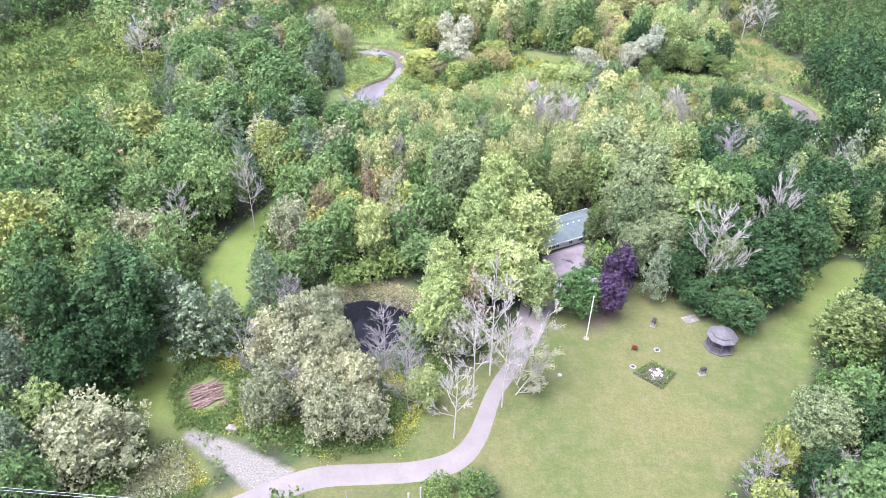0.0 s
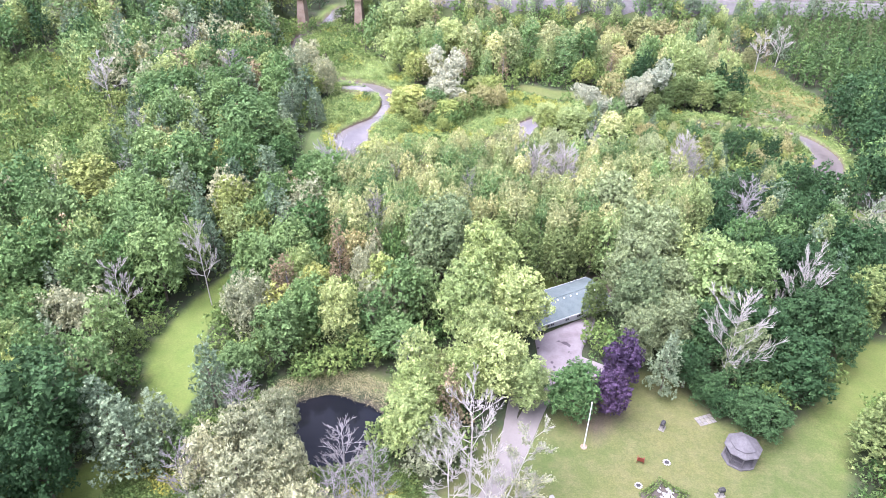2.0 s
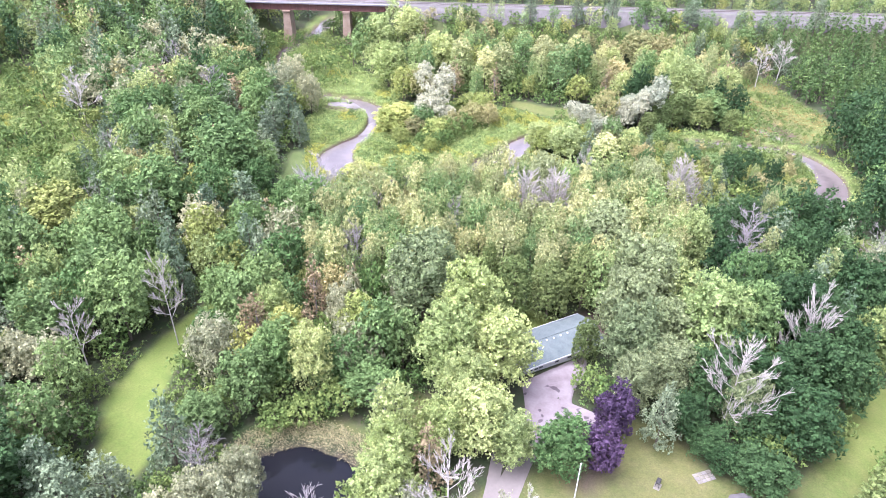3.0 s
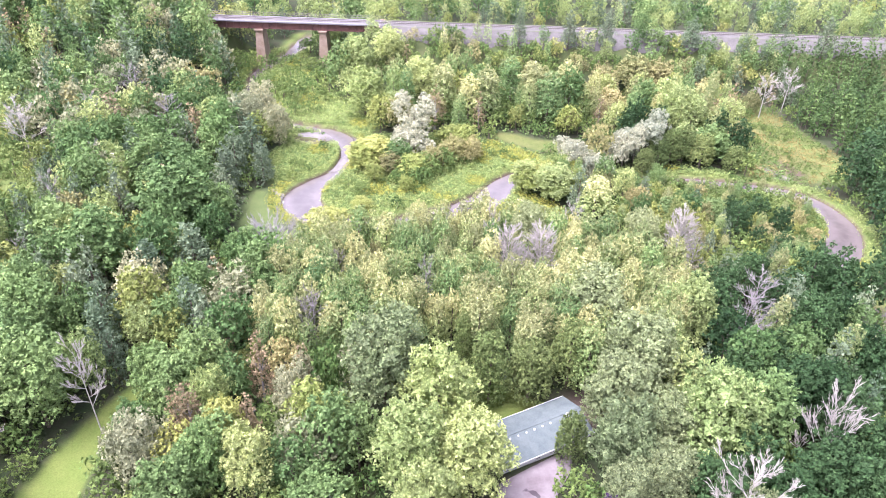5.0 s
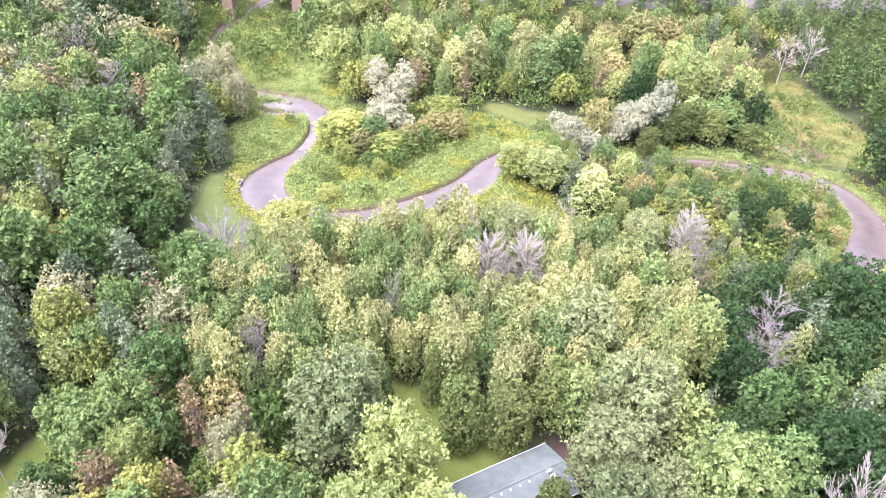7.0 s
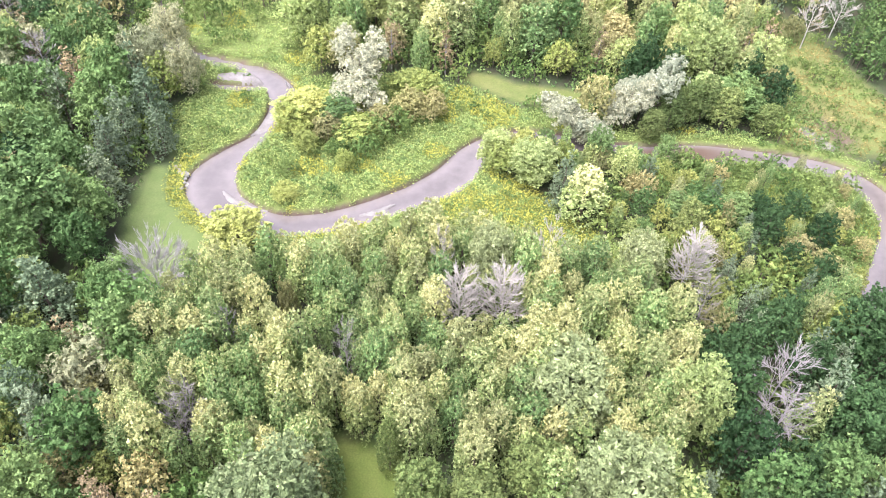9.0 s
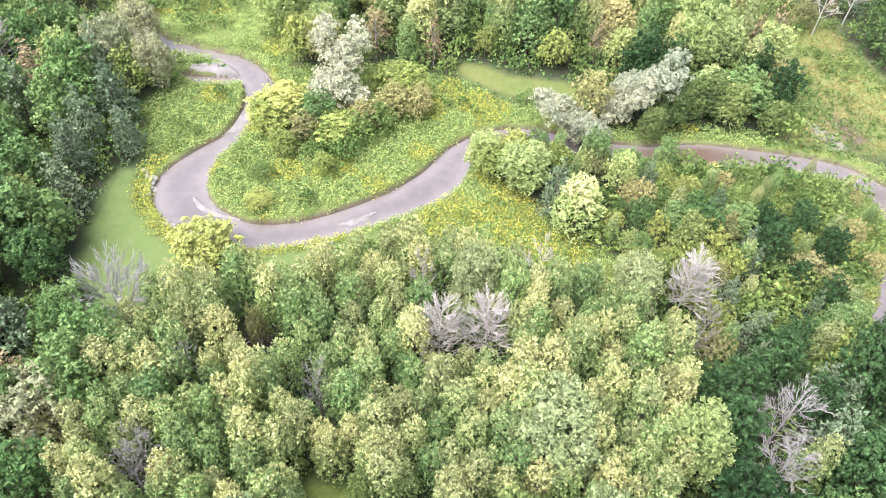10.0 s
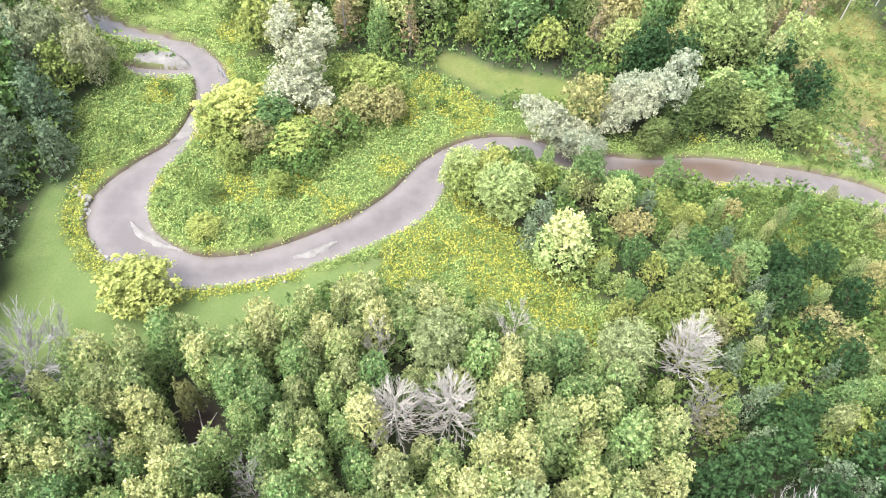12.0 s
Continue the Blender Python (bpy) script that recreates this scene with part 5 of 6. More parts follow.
def tuft_field(name, label, mat, x, y, tall, size, seed, per=7, upright=0.3):
    rng = np.random.default_rng(seed)
    x, y = np.repeat(x, per), np.repeat(y, per)
    drift = np.clip(0.5 + 0.9 * patchy(x[::per], y[::per], 0.42, seed + 0.5), 0, 1)
    t = np.repeat(0.65 * drift + 0.35 * rng.random(len(x) // per), per)
    hz = np.repeat(rng.uniform(0.5, 1.0, len(x) // per), per) * tall
    px, py = x + rng.normal(size=len(x)) * 0.3, y + rng.normal(size=len(x)) * 0.3
    pz = height(px, py) + hz * rng.uniform(0.15, 1.0, len(x))
    n = rng.normal(size=(len(x), 3)) * 0.6 + np.array([0, 0, upright])
    n /= np.linalg.norm(n, axis=1)[:, None]
    v, f = sprays(np.stack([px, py, pz], -1), n, size, rng)
    me = bpy.data.meshes.new(name)
    quick(me, v, f)
    me.attributes.new("tint", 'FLOAT', 'POINT').data.foreach_set("value", np.repeat(t, 3).astype(np.float32))
    me.attributes.new("clump", 'FLOAT', 'POINT').data.foreach_set("value", np.repeat(np.repeat(rng.random(len(x) // per), per), 3).astype(np.float32))
    me.materials.append(mat)
    return tagged(new(name, me), label, "plants", kind="stuff")


mx, my = scatter(0.68, 21, 75, 250, 0.5)
near = beyond(CREEK, mx, my)
verge = (near > 0.0) & (near < 3.6) & (my > 140)
lawned = softly(LAWNS, mx, my) > 0.3
fringe = (near > 0.4) & (near < 2.9) & (my > 150) & (((mx < -15) & (my < 170)) | ((mx > -8) & (mx < 7) & (my < 156) & (near < 1.9)))
wild = (((on_meadow(mx, my) | verge) & ~lawned) | fringe) & (near > 0.1) & (beyond(DRIVE, mx, my) > 0.4) & (beyond(APRON, mx, my) > 0.3)
wild &= beyond(spline(GRAVEL_BAR), mx, my) > 0.1
wild &= (np.random.default_rng(1).random(len(mx)) < np.where((np.abs(mx - 8) > 62) | (my > 200), 0.6, 1.0))
mx, my = mx[wild], my[wild]
p = patchy(mx, my, 0.14, 3.0)
gold = p > np.where(np.abs(mx - 8) > 55, 0.34, 0.30)
for gx, gy, gr in ((20.5, 190.5, 3.0), (24.0, 186.8, 3.4), (28.5, 184.8, 2.8), (-24.2, 166.6, 1.8), (-20.0, 161.0, 2.0), (-15.8, 155.8, 2.2), (20.5, 157.8, 3.6), (-3.5, 168.0, 2.2), (14.0, 190.5, 2.0), (16.0, 173.5, 1.6)):
    gold |= np.hypot(mx - gx, my - gy) < gr + 3 * p
gold |= fringe[wild] | (inside(MEADOWS[1], mx, my) & (p > -0.25))
field = (mx > 70) & (my > 176) & (p > 0.1)
field |= np.hypot(mx - 95, (my - 189.5) * 1.4) < 6.5
rank = ~field & (((mx > 70) & (my > 176)) | ((mx < -52) & (p < 0.12)))
gold &= ~field & ~rank
tuft_field("field_weeds", "dark green rank weeds of the rough field", LEAF["shrub"], mx[rank], my[rank], 1.0, 0.32, 40, 13)
tuft_field("dry_meadow_plants", "orange-brown and tan weeds of the dry field", DRY, mx[field], my[field], 0.7, 0.28, 39, 10)
tuft_field("goldenrod", "yellow flowering goldenrod covering the meadow", GOLD, mx[gold], my[gold], 1.1, 0.25, 31, 17, 0.8)
tuft_field("meadow_plants", "rank green weeds and tall grass of the meadow", MEADOW, mx[~gold & ~field & ~rank], my[~gold & ~field & ~rank], 1.1, 0.28, 32, 16, 0.8)
nx, ny = scatter(0.44, 22, 40, 75, 0.5)
close = on_meadow(nx, ny) & (softly(LAWNS, nx, ny) < 0.3) & (beyond(DRIVE, nx, ny) > 0.35) & (beyond(APRON, nx, ny) > 0.3) & (np.hypot(nx + 29, ny - 64.5) > 3.0)
nx, ny = nx[close], ny[close]
bright = patchy(nx, ny, 0.2, 7.0) > 0.12
tuft_field("verge_goldenrod", "flowering goldenrod along the drive", GOLD, nx[bright], ny[bright], 1.2, 0.22, 36, 14)
tuft_field("verge_weeds", "dense green weeds beside the gravel turnout", LEAF["shrub"], nx[~bright], ny[~bright], 1.2, 0.26, 37, 16)
bx, by = scatter(0.33, 27, 44, 60, 0.5)
bed = inside([(-35, 47.5), (-31, 47), (-26.5, 50.5), (-29.8, 56.2), (-32, 55)], bx, by)
tuft_field("reed_bed", "tall grey-green reeds beside the gravel turnout", LEAF["willow"], bx[bed], by[bed], 1.7, 0.26, 38, 14, 0.0)
rx, ry = scatter(0.42, 23, 70, 98, 0.5)
wet = pond_out(rx, ry)
reedy = (wet > -0.2) & (wet < 3.4) & (ry > 83)
tuft_field("reeds", "straw-coloured reeds on the pond's far bank", REED, rx[reedy], ry[reedy], 0.9, 0.15, 33, 30, 0.2)
fx, fy = scatter(1.25, 24, 42, 200, 0.5)
bare = ~open_land(fx, fy, 0.2) & (np.abs(fx - 8) < 75)
fx, fy = fx[bare], fy[bare]
bare = ~crowded(fx, fy, 0.8, 0.0)
tuft_field("forest_floor_plants", "low green plants on the woodland floor", LEAF["maple"], fx[bare], fy[bare], 0.8, 0.46, 35, 10)
ex, ey = scatter(1.2, 25, 44, 120, 0.5)
rim = (beyond(PATH_LINE, ex, ey) > 0.2) & (beyond(PATH_LINE, ex, ey) < 1.6)
rim |= (wet := (pond_out(ex, ey) > 0.3) & (pond_out(ex, ey) < 3.0))
rim &= ~((pond_out(ex, ey) < 4) & (ey > 84)) & (beyond(DRIVE, ex, ey) > 0.8) & (softly(LAWNS, ex, ey) < 0.3)
tuft_field("edge_weeds", "green and yellow weeds along the mown path", LEAF["shrub"], ex[rim], ey[rim], 0.8, 0.45, 34)


# ------------------------------------------------------------------ house
def house():
    root = thing("house", pose(22.2, 104.8, -1.35, 0, 0, 28.3), "low white bungalow with a grey-green shingled gable roof", "house")
    L, W, E, R = 6.85, 3.47, 2.35, 3.55

    bm = bmesh.new()
    box(bm, -L + 0.5, L - 0.5, -W + 0.55, W - 0.5, -0.5, E)
    part("wall", bm, WHITE, root, "white-sided wall")
    for s, lab in ((-1, ""), (1, "")):
        bm = bmesh.new()
        v = [bm.verts.new(p) for p in ((-L, s * W, E), (L, s * W, E), (L, 0, R), (-L, 0, R), (-L, s * W, E - 0.16), (L, s * W, E - 0.16), (L, 0, R - 0.16), (-L, 0, R - 0.16))]
        for q in ((0, 1, 2, 3), (7, 6, 5, 4), (0, 4, 5, 1), (1, 5, 6, 2), (3, 7, 4, 0), (2, 6, 7, 3)):
            bm.faces.new([v[i] for i in q])
        bmesh.ops.recalc_face_normals(bm, faces=bm.faces)
        part("roof", bm, SHINGLE, root, "faded grey-green shingle roof slope")
        bm = bmesh.new()
        box(bm, -L, L, s * W - 0.03 + s * 0.035, s * W + 0.03 + s * 0.035, E - 0.22, E + 0.02)
        part("fascia", bm, WHITE, root, "white eave board")
    for s in (-1, 1):
        bm = bmesh.new()
        v = [bm.verts.new((s * (L - 0.5), y, z)) for y, z in ((-W + 0.5, E), (W - 0.5, E), (0, R - 0.2))]
        v2 = [bm.verts.new((s * (L - 0.62), y, z)) for y, z in ((-W + 0.5, E), (W - 0.5, E), (0, R - 0.2))]
        bm.faces.new(v)
        bm.faces.new(v2[::-1])
        for i in range(3):
            bm.faces.new((v[i], v2[i], v2[(i + 1) % 3], v[(i + 1) % 3]))
        bmesh.ops.recalc_face_normals(bm, faces=bm.faces)
        part("gable", bm, WHITE, root, "white gable end")
    bm = bmesh.new()
    box(bm, -L, L, -0.12, 0.12, R - 0.03, R + 0.05)
    part("ridge_cap", bm, SHINGLE, root)
    for i in range(6):
        bm = bmesh.new()
        x = -3.9 + i * 1.18
        box(bm, x - 0.11, x + 0.11, -0.62, -0.40, R - 0.26, R - 0.05, 0.02)
        part("roof_vent", bm, WHITE, root, "small white roof vent")
    bm = bmesh.new()
    box(bm, 4.3, 4.8, -1.5, -1.0, R - 0.7, R + 0.35, 0.03)
    part("chimney", bm, WHITE, root, "short pale chimney")
    bm = bmesh.new()
    bmesh.ops.create_uvsphere(bm, u_segments=12, v_segments=6, radius=0.42, matrix=Matrix.Translation((4.5, -0.55, R + 0.25)) @ Matrix.Diagonal((1, 0.35, 1, 1)))
    rod(bm, (4.5, -0.5, R - 0.3), (4.5, -0.5, R + 0.2), 0.03, 0.03, 6)
    part("dish", bm, WHITE, root, "white satellite dish")
    for x, y in ((-5.6, -W + 0.52), (-4.7, -W + 0.52), (-3.9, -W + 0.52), (-1.2, -W + 0.52), (0.9, -W + 0.52), (5.0, -W + 0.52)):
        bm = bmesh.new()
        box(bm, x - 0.34, x + 0.34, y, y + 0.06, 1.05, 1.95)
        win = part("window", bm, WHITE, root, "white-framed window")
        for k in (-1, 1):
            bm = bmesh.new()
            box(bm, x + k * 0.16 - 0.13, x + k * 0.16 + 0.13, y - 0.012, y + 0.02, 1.13, 1.87)
            part("pane", bm, GLASS, win)
    bm = bmesh.new()
    box(bm, 2.6, 3.5, -W + 0.50, -W + 0.56, -0.05, 2.0)
    part("door", bm, SILVERED, root, "grey front door")
    return root


house()


def gazebo():
    root = thing("gazebo", at_ground(40.3, 76.4, 10), "weathered grey octagonal gazebo standing on the lawn", "gazebo")

    def ring(r, z):
        return [(math.cos(math.pi / 8 + k * math.pi / 4) * r, math.sin(math.pi / 8 + k * math.pi / 4) * r, z) for k in range(8)]

    for nm, r0, z0, r1, z1 in (("roof", 2.2, 2.2, 1.35, 2.75), ("upper_roof", 1.6, 2.72, 0.1, 3.6)):
        lo, hi = ring(r0, z0), ring(r1, z1)
        for k in range(8):
            bm = bmesh.new()
            q = [lo[k], lo[(k + 1) % 8], hi[(k + 1) % 8], hi[k]]
            top = [bm.verts.new(p) for p in q]
            low = [bm.verts.new((p[0], p[1], p[2] - 0.1)) for p in q]
            bm.faces.new(top)
            bm.faces.new(low[::-1])
            for i in range(4):
                bm.faces.new((top[i], low[i], low[(i + 1) % 4], top[(i + 1) % 4]))
            bmesh.ops.recalc_face_normals(bm, faces=bm.faces)
            part("roof_panel", bm, SILVERED, root)
    bm = bmesh.new()
    rod(bm, (0, 0, 3.45), (0, 0, 3.8), 0.1, 0.03, 8)
    part("finial", bm, SILVERED, root)
    bm = bmesh.new()
    bmesh.ops.create_cone(bm, cap_ends=True, segments=8, radius1=2.1, radius2=2.1, depth=0.45, matrix=Matrix.Translation((0, 0, 0.0)) @ Matrix.Rotation(math.pi / 8, 4, 'Z'))
    part("deck", bm, SILVERED, root)
    pts = ring(1.8, 0)
    for k in range(8):
        a, b = pts[k], pts[(k + 1) % 8]
        bm = bmesh.new()
        rod(bm, (a[0], a[1], 0.2), (a[0], a[1], 2.4), 0.07, 0.07, 6)
        part("post", bm, SILVERED, root)
        if k != 5:
            bm = bmesh.new()
            for z in (0.45, 1.05):
                rod(bm, (a[0], a[1], z), (b[0], b[1], z), 0.04, 0.04, 5)
            for i in range(1, 7):
                t = i / 7
                x, y = a[0] + (b[0] - a[0]) * t, a[1] + (b[1] - a[1]) * t
                rod(bm, (x, y, 0.45), (x, y, 1.05), 0.02, 0.02, 4)
            part("railing", bm, SILVERED, root)


gazebo()


def flagpole():
    root = thing("flagpole", at_ground(21.6, 77.4), "plain white flagpole standing in the grass", "pole")
    bm = bmesh.new()
    rod(bm, (0, 0, -0.4), (0, 0, 7.6), 0.085, 0.06, 10)
    part("shaft", bm, WHITE, root)
    bm = bmesh.new()
    bmesh.ops.create_uvsphere(bm, u_segments=10, v_segments=6, radius=0.12, matrix=Matrix.Translation((0, 0, 7.66)))
    part("ball", bm, WHITE, root)
    bm = bmesh.new()
    rod(bm, (0, 0, -0.1), (0, 0, 0.12), 0.45, 0.40, 12)
    part("footing", bm, CONCRETE, root, "low concrete footing")


flagpole()


def rock_garden():
    rng = random.Random(5)
    root = thing("rock_garden", at_ground(29.8, 70.4), "diamond-shaped rock garden with pale stones and weeds on the lawn", "garden bed")
    bm = bmesh.new()
    r = [bm.verts.new((x, y, z)) for x, y, z in ((-2.9, 0.2, 0.0), (0.3, -2.8, 0.0), (3.0, 0.3, 0.0), (-0.1, 2.4, 0.0), (0.1, 0.1, 0.45))]
    for i in range(4):
        bm.faces.new((r[i], r[(i + 1) % 4], r[4]))
    part("bed", bm, SOIL, root)
    for i in range(46):
        bm = bmesh.new()
        a, d = rng.uniform(0, 6.28), abs(rng.gauss(0, 0.8))
        rock(bm, math.cos(a) * d + 0.3, math.sin(a) * d * 0.8, 0.35 - d * 0.09, rng.uniform(0.12, 0.3), rng)
        part("stone", bm, ROCK, root)
    g = np.random.default_rng(8)
    t = g.uniform(0, 1, 1100)
    side = g.integers(0, 4, 1100)
    c = np.array([(-2.9, 0.2), (0.3, -2.8), (3.0, 0.3), (-0.1, 2.4)])
    xy = c[side] + (c[(side + 1) % 4] - c[side]) * t[:, None]
    xy = xy * g.uniform(0.55, 1.02, 1100)[:, None]
    n = g.normal(size=(1100, 3)) * 0.6 + (0, 0, 0.5)
    n /= np.linalg.norm(n, axis=1)[:, None]
    v, f = sprays(np.column_stack([xy, g.uniform(0.05, 0.7, 1100)]), n, 0.24, g)
    me = bpy.data.meshes.new("weed_clump")
    quick(me, v, f)
    me.materials.append(LEAF["shrub"])
    ob = new("weed_clump", me)
    ob.parent = root
    wood, twig = limb_tree(4, 1.6, 2.0, 1, 0.6, 1.2, 0.05)
    me = bpy.data.meshes.new("dry_stems")
    quick(me, [(p.x - 0.3, p.y + 1.1, p.z) for p in wood[0]], wood[1])
    me.materials.append(GREY)
    ob = new("dry_stems", me)
    ob.parent = root


rock_garden()


def log_pile():
    rng = random.Random(7)
    root = thing("log_pile", at_ground(-29.2, 64.5, 18), "heap of reddish-brown cut logs beside the mown path", "log pile")
    for i in range(70):
        bm = bmesh.new()
        length = rng.uniform(2.0, 4.2)
        x, y = rng.uniform(-1.1, 1.1), rng.uniform(-2.0, 2.0)
        z = 0.1 + max(0, 0.75 - abs(y) * 0.4) * rng.random()
        a = rng.gauss(0.15, 0.16)
        dx, dy = math.cos(a) * length / 2, math.sin(a) * length / 2
        rr = rng.uniform(0.045, 0.11)
        rod(bm, (x - dx, y - dy, z), (x + dx, y + dy, z + rng.uniform(-0.08, 0.25)), rr, rr * 0.8, 7)
        part("log", bm, LOG, root)
    small = thing("log_pile", at_ground(-26.4, 62.9, 40), "small stack of reddish cut logs in the weeds", "log pile")
    for i in range(9):
        bm = bmesh.new()
        y = (i % 5) * 0.2 - 0.4
        rod(bm, (-0.6 - rng.random() * 0.2, y, 0.12 + 0.2 * (i // 5)), (0.6, y + 0.1, 0.14 + 0.2 * (i // 5)), 0.1, 0.09, 7)
        part("log", bm, LOG, small)


log_pile()


def boulder(x, y, r, seed, label, group=""):
    rng = random.Random(seed)
    bm = bmesh.new()
    rock(bm, 0, 0, r * 0.3, r, rng)
    me = bpy.data.meshes.new("boulder")
    bm.to_mesh(me)
    bm.free()
    me.materials.append(ROCK)
    ob = new("boulder", me)
    ob.matrix_world = at_ground(x, y, rng.uniform(0, 360))
    return tagged(ob, label, "rock", group)


boulder(-24.4, 58.9, 0.75, 1, "white boulder at the edge of the weeds")
boulder(16.9, 69.9, 0.3, 2, "small white stone lying on the lawn")
stones = random.Random(17)
for i in range(46):
    t = i / 45
    x, y = -23.2 + 6.6 * t, 167 - 10.3 * t
    boulder(x + stones.gauss(0, 0.35), y + stones.gauss(0, 0.35) - 0.9 * math.sin(t * 3.1), stones.uniform(0.18, 0.45), 30 + i, "pale boulder lining the creek bank", "creek bank boulders")
for i in range(16):
    t = i / 15
    boulder(-8 + 13 * t + stones.gauss(0, 0.3), 153.3 + 1.6 * t + stones.gauss(0, 0.25), stones.uniform(0.18, 0.42), 90 + i, "pale boulder lining the creek bank", "creek bank boulders")


def sandbar(points, label):
    line = spline(points, 0.5)
    ob = ribbon("sandbar", line, SAND, 0, 9, flat=CREEK_Z + 0.02, edge=0.25)
    s = np.tile(np.linspace(-1, 1, 9), len(line))
    for v, k in zip(ob.data.vertices, s):
        v.co.z += 0.14 * (1 - k * k) - 0.04 * k * k
    tagged(ob, label, "sandbar", kind="structure")


tagged(ribbon("sandbar", spline(GRAVEL_BAR, 0.5), SAND, 0.10, 7, edge=0.2), "pale gravel bar beside the creek", "sandbar", kind="structure")
sandbar([(-11.6, 184, 0.5), (-12.3, 181.4, 1.3), (-13.0, 178.6, 1.0), (-14.4, 176.5, 0.3)], "pale gravel bar at the creek's narrows")
sandbar([(5.5, 158.4, 0.2), (8.2, 159.5, 0.55), (10.6, 161.2, 0.2)], "small pale gravel bar in midstream")
sandbar([(-15.6, 162.5, 0.2), (-13.6, 160.6, 0.6), (-11, 159.3, 0.4), (-8, 158.5, 0.2)], "thin pale gravel margin along the meadow bank")


# ------------------------------------------------------------------ things on the lawn
def lawn_chair(x, y, turn, mat, label):
    root = thing("garden_chair", at_ground(x, y, turn), label, "chair")
    bm = bmesh.new()
    box(bm, -0.32, 0.32, -0.3, 0.3, 0.36, 0.42, 0.02)
    part("seat", bm, mat, root)
    bm = bmesh.new()
    vs = box(bm, -0.32, 0.32, 0.26, 0.32, 0.42, 1.05, 0.02)
    part("backrest", bm, mat, root)
    for k in (-1, 1):
        bm = bmesh.new()
        box(bm, k * 0.38 - 0.05, k * 0.38 + 0.05, -0.34, 0.32, 0.58, 0.63)
        part("armrest", bm, mat, root)
        for yy in (-0.28, 0.26):
            bm = bmesh.new()
            box(bm, k * 0.36 - 0.035, k * 0.36 + 0.035, yy - 0.035, yy + 0.035, -0.05, 0.58)
            part("leg", bm, mat, root)


lawn_chair(28.1, 75.4, 160, REDPAINT, "rusty red garden chair on the lawn")


def stone_ring(x, y, r, label):
    rng = random.Random(int(x * 10))
    root = thing("stone_ring", at_ground(x, y), label, "fire ring")
    for k in range(10):
        bm = bmesh.new()
        rock(bm, math.cos(k * 0.628) * r, math.sin(k * 0.628) * r, 0.05, 0.13, rng)
        part("stone", bm, ROCK, root)
    bm = bmesh.new()
    rod(bm, (0, 0, -0.05), (0, 0, 0.05), r * 0.8, r * 0.75, 12)
    part("ash_bed", bm, DARK, root, "dark ash bed")


stone_ring(31.3, 75.4, 0.38, "small ring of pale stones on the lawn")
stone_ring(27.2, 71.9, 0.36, "small ring of pale stones on the lawn")


def grill(x, y, turn):
    root = thing("charcoal_grill", at_ground(x, y, turn), "black charcoal grill on a pale slab in the lawn", "grill")
    bm = bmesh.new()
    box(bm, -0.6, 0.5, -0.4, 0.36, -0.1, 0.05, 0.02)
    part("slab", bm, GRAVEL, root, "grey stone slab")
    bm = bmesh.new()
    box(bm, -0.38, 0.38, -0.26, 0.26, 0.72, 0.98, 0.05)
    part("firebox", bm, DARK, root)
    bm = bmesh.new()
    box(bm, -0.38, 0.38, -0.26, 0.26, 0.985, 1.18, 0.09)
    part("lid", bm, DARK, root)
    for k in (-1, 1):
        for yy in (-0.2, 0.2):
            bm = bmesh.new()
            rod(bm, (k * 0.32, yy, 0.05), (k * 0.3, yy, 0.75), 0.03, 0.03, 6)
            part("leg", bm, DARK, root)


grill(36.4, 70.9, 15)
grill(32.0, 80.9, 60)


def paving_patch():
    rng = random.Random(3)
    root = thing("flagstone_patch", at_ground(37.9, 82.4, 20), "patch of worn pinkish flagstones at the lawn's edge", "paving")
    for i in range(4):
        for k in range(3):
            bm = bmesh.new()
            box(bm, i * 0.62 - 1.2, i * 0.62 - 0.63, k * 0.5 - 0.7, k * 0.5 - 0.25, -0.08, 0.05 + rng.uniform(0, 0.02), 0.015)
            part("flagstone", bm, GRAVEL if rng.random() < 0.6 else SAND, root)


paving_patch()


def shed():
    root = thing("garden_shed", at_ground(-3.0, 100.2, 15), "small reddish-brown wooden shed under the trees", "shed")
    bm = bmesh.new()
    box(bm, -1.1, 1.1, -0.8, 0.8, -0.2, 1.8)
    part("wall", bm, LOG, root)
    for s in (-1, 1):
        bm = bmesh.new()
        v = [bm.verts.new(p) for p in ((-1.3, s * 1.0, 1.72), (1.3, s * 1.0, 1.72), (1.3, 0, 2.4), (-1.3, 0, 2.4), (-1.3, s * 1.0, 1.62), (1.3, s * 1.0, 1.62), (1.3, 0, 2.3), (-1.3, 0, 2.3))]
        for q in ((0, 1, 2, 3), (7, 6, 5, 4), (0, 4, 5, 1), (1, 5, 6, 2), (3, 7, 4, 0), (2, 6, 7, 3)):
            bm.faces.new([v[i] for i in q])
        bmesh.ops.recalc_face_normals(bm, faces=bm.faces)
        part("roof", bm, LOG, root)
    bm = bmesh.new()
    box(bm, -0.4, 0.4, -0.86, -0.803, -0.1, 1.5)
    part("door", bm, BARK, root)


shed()


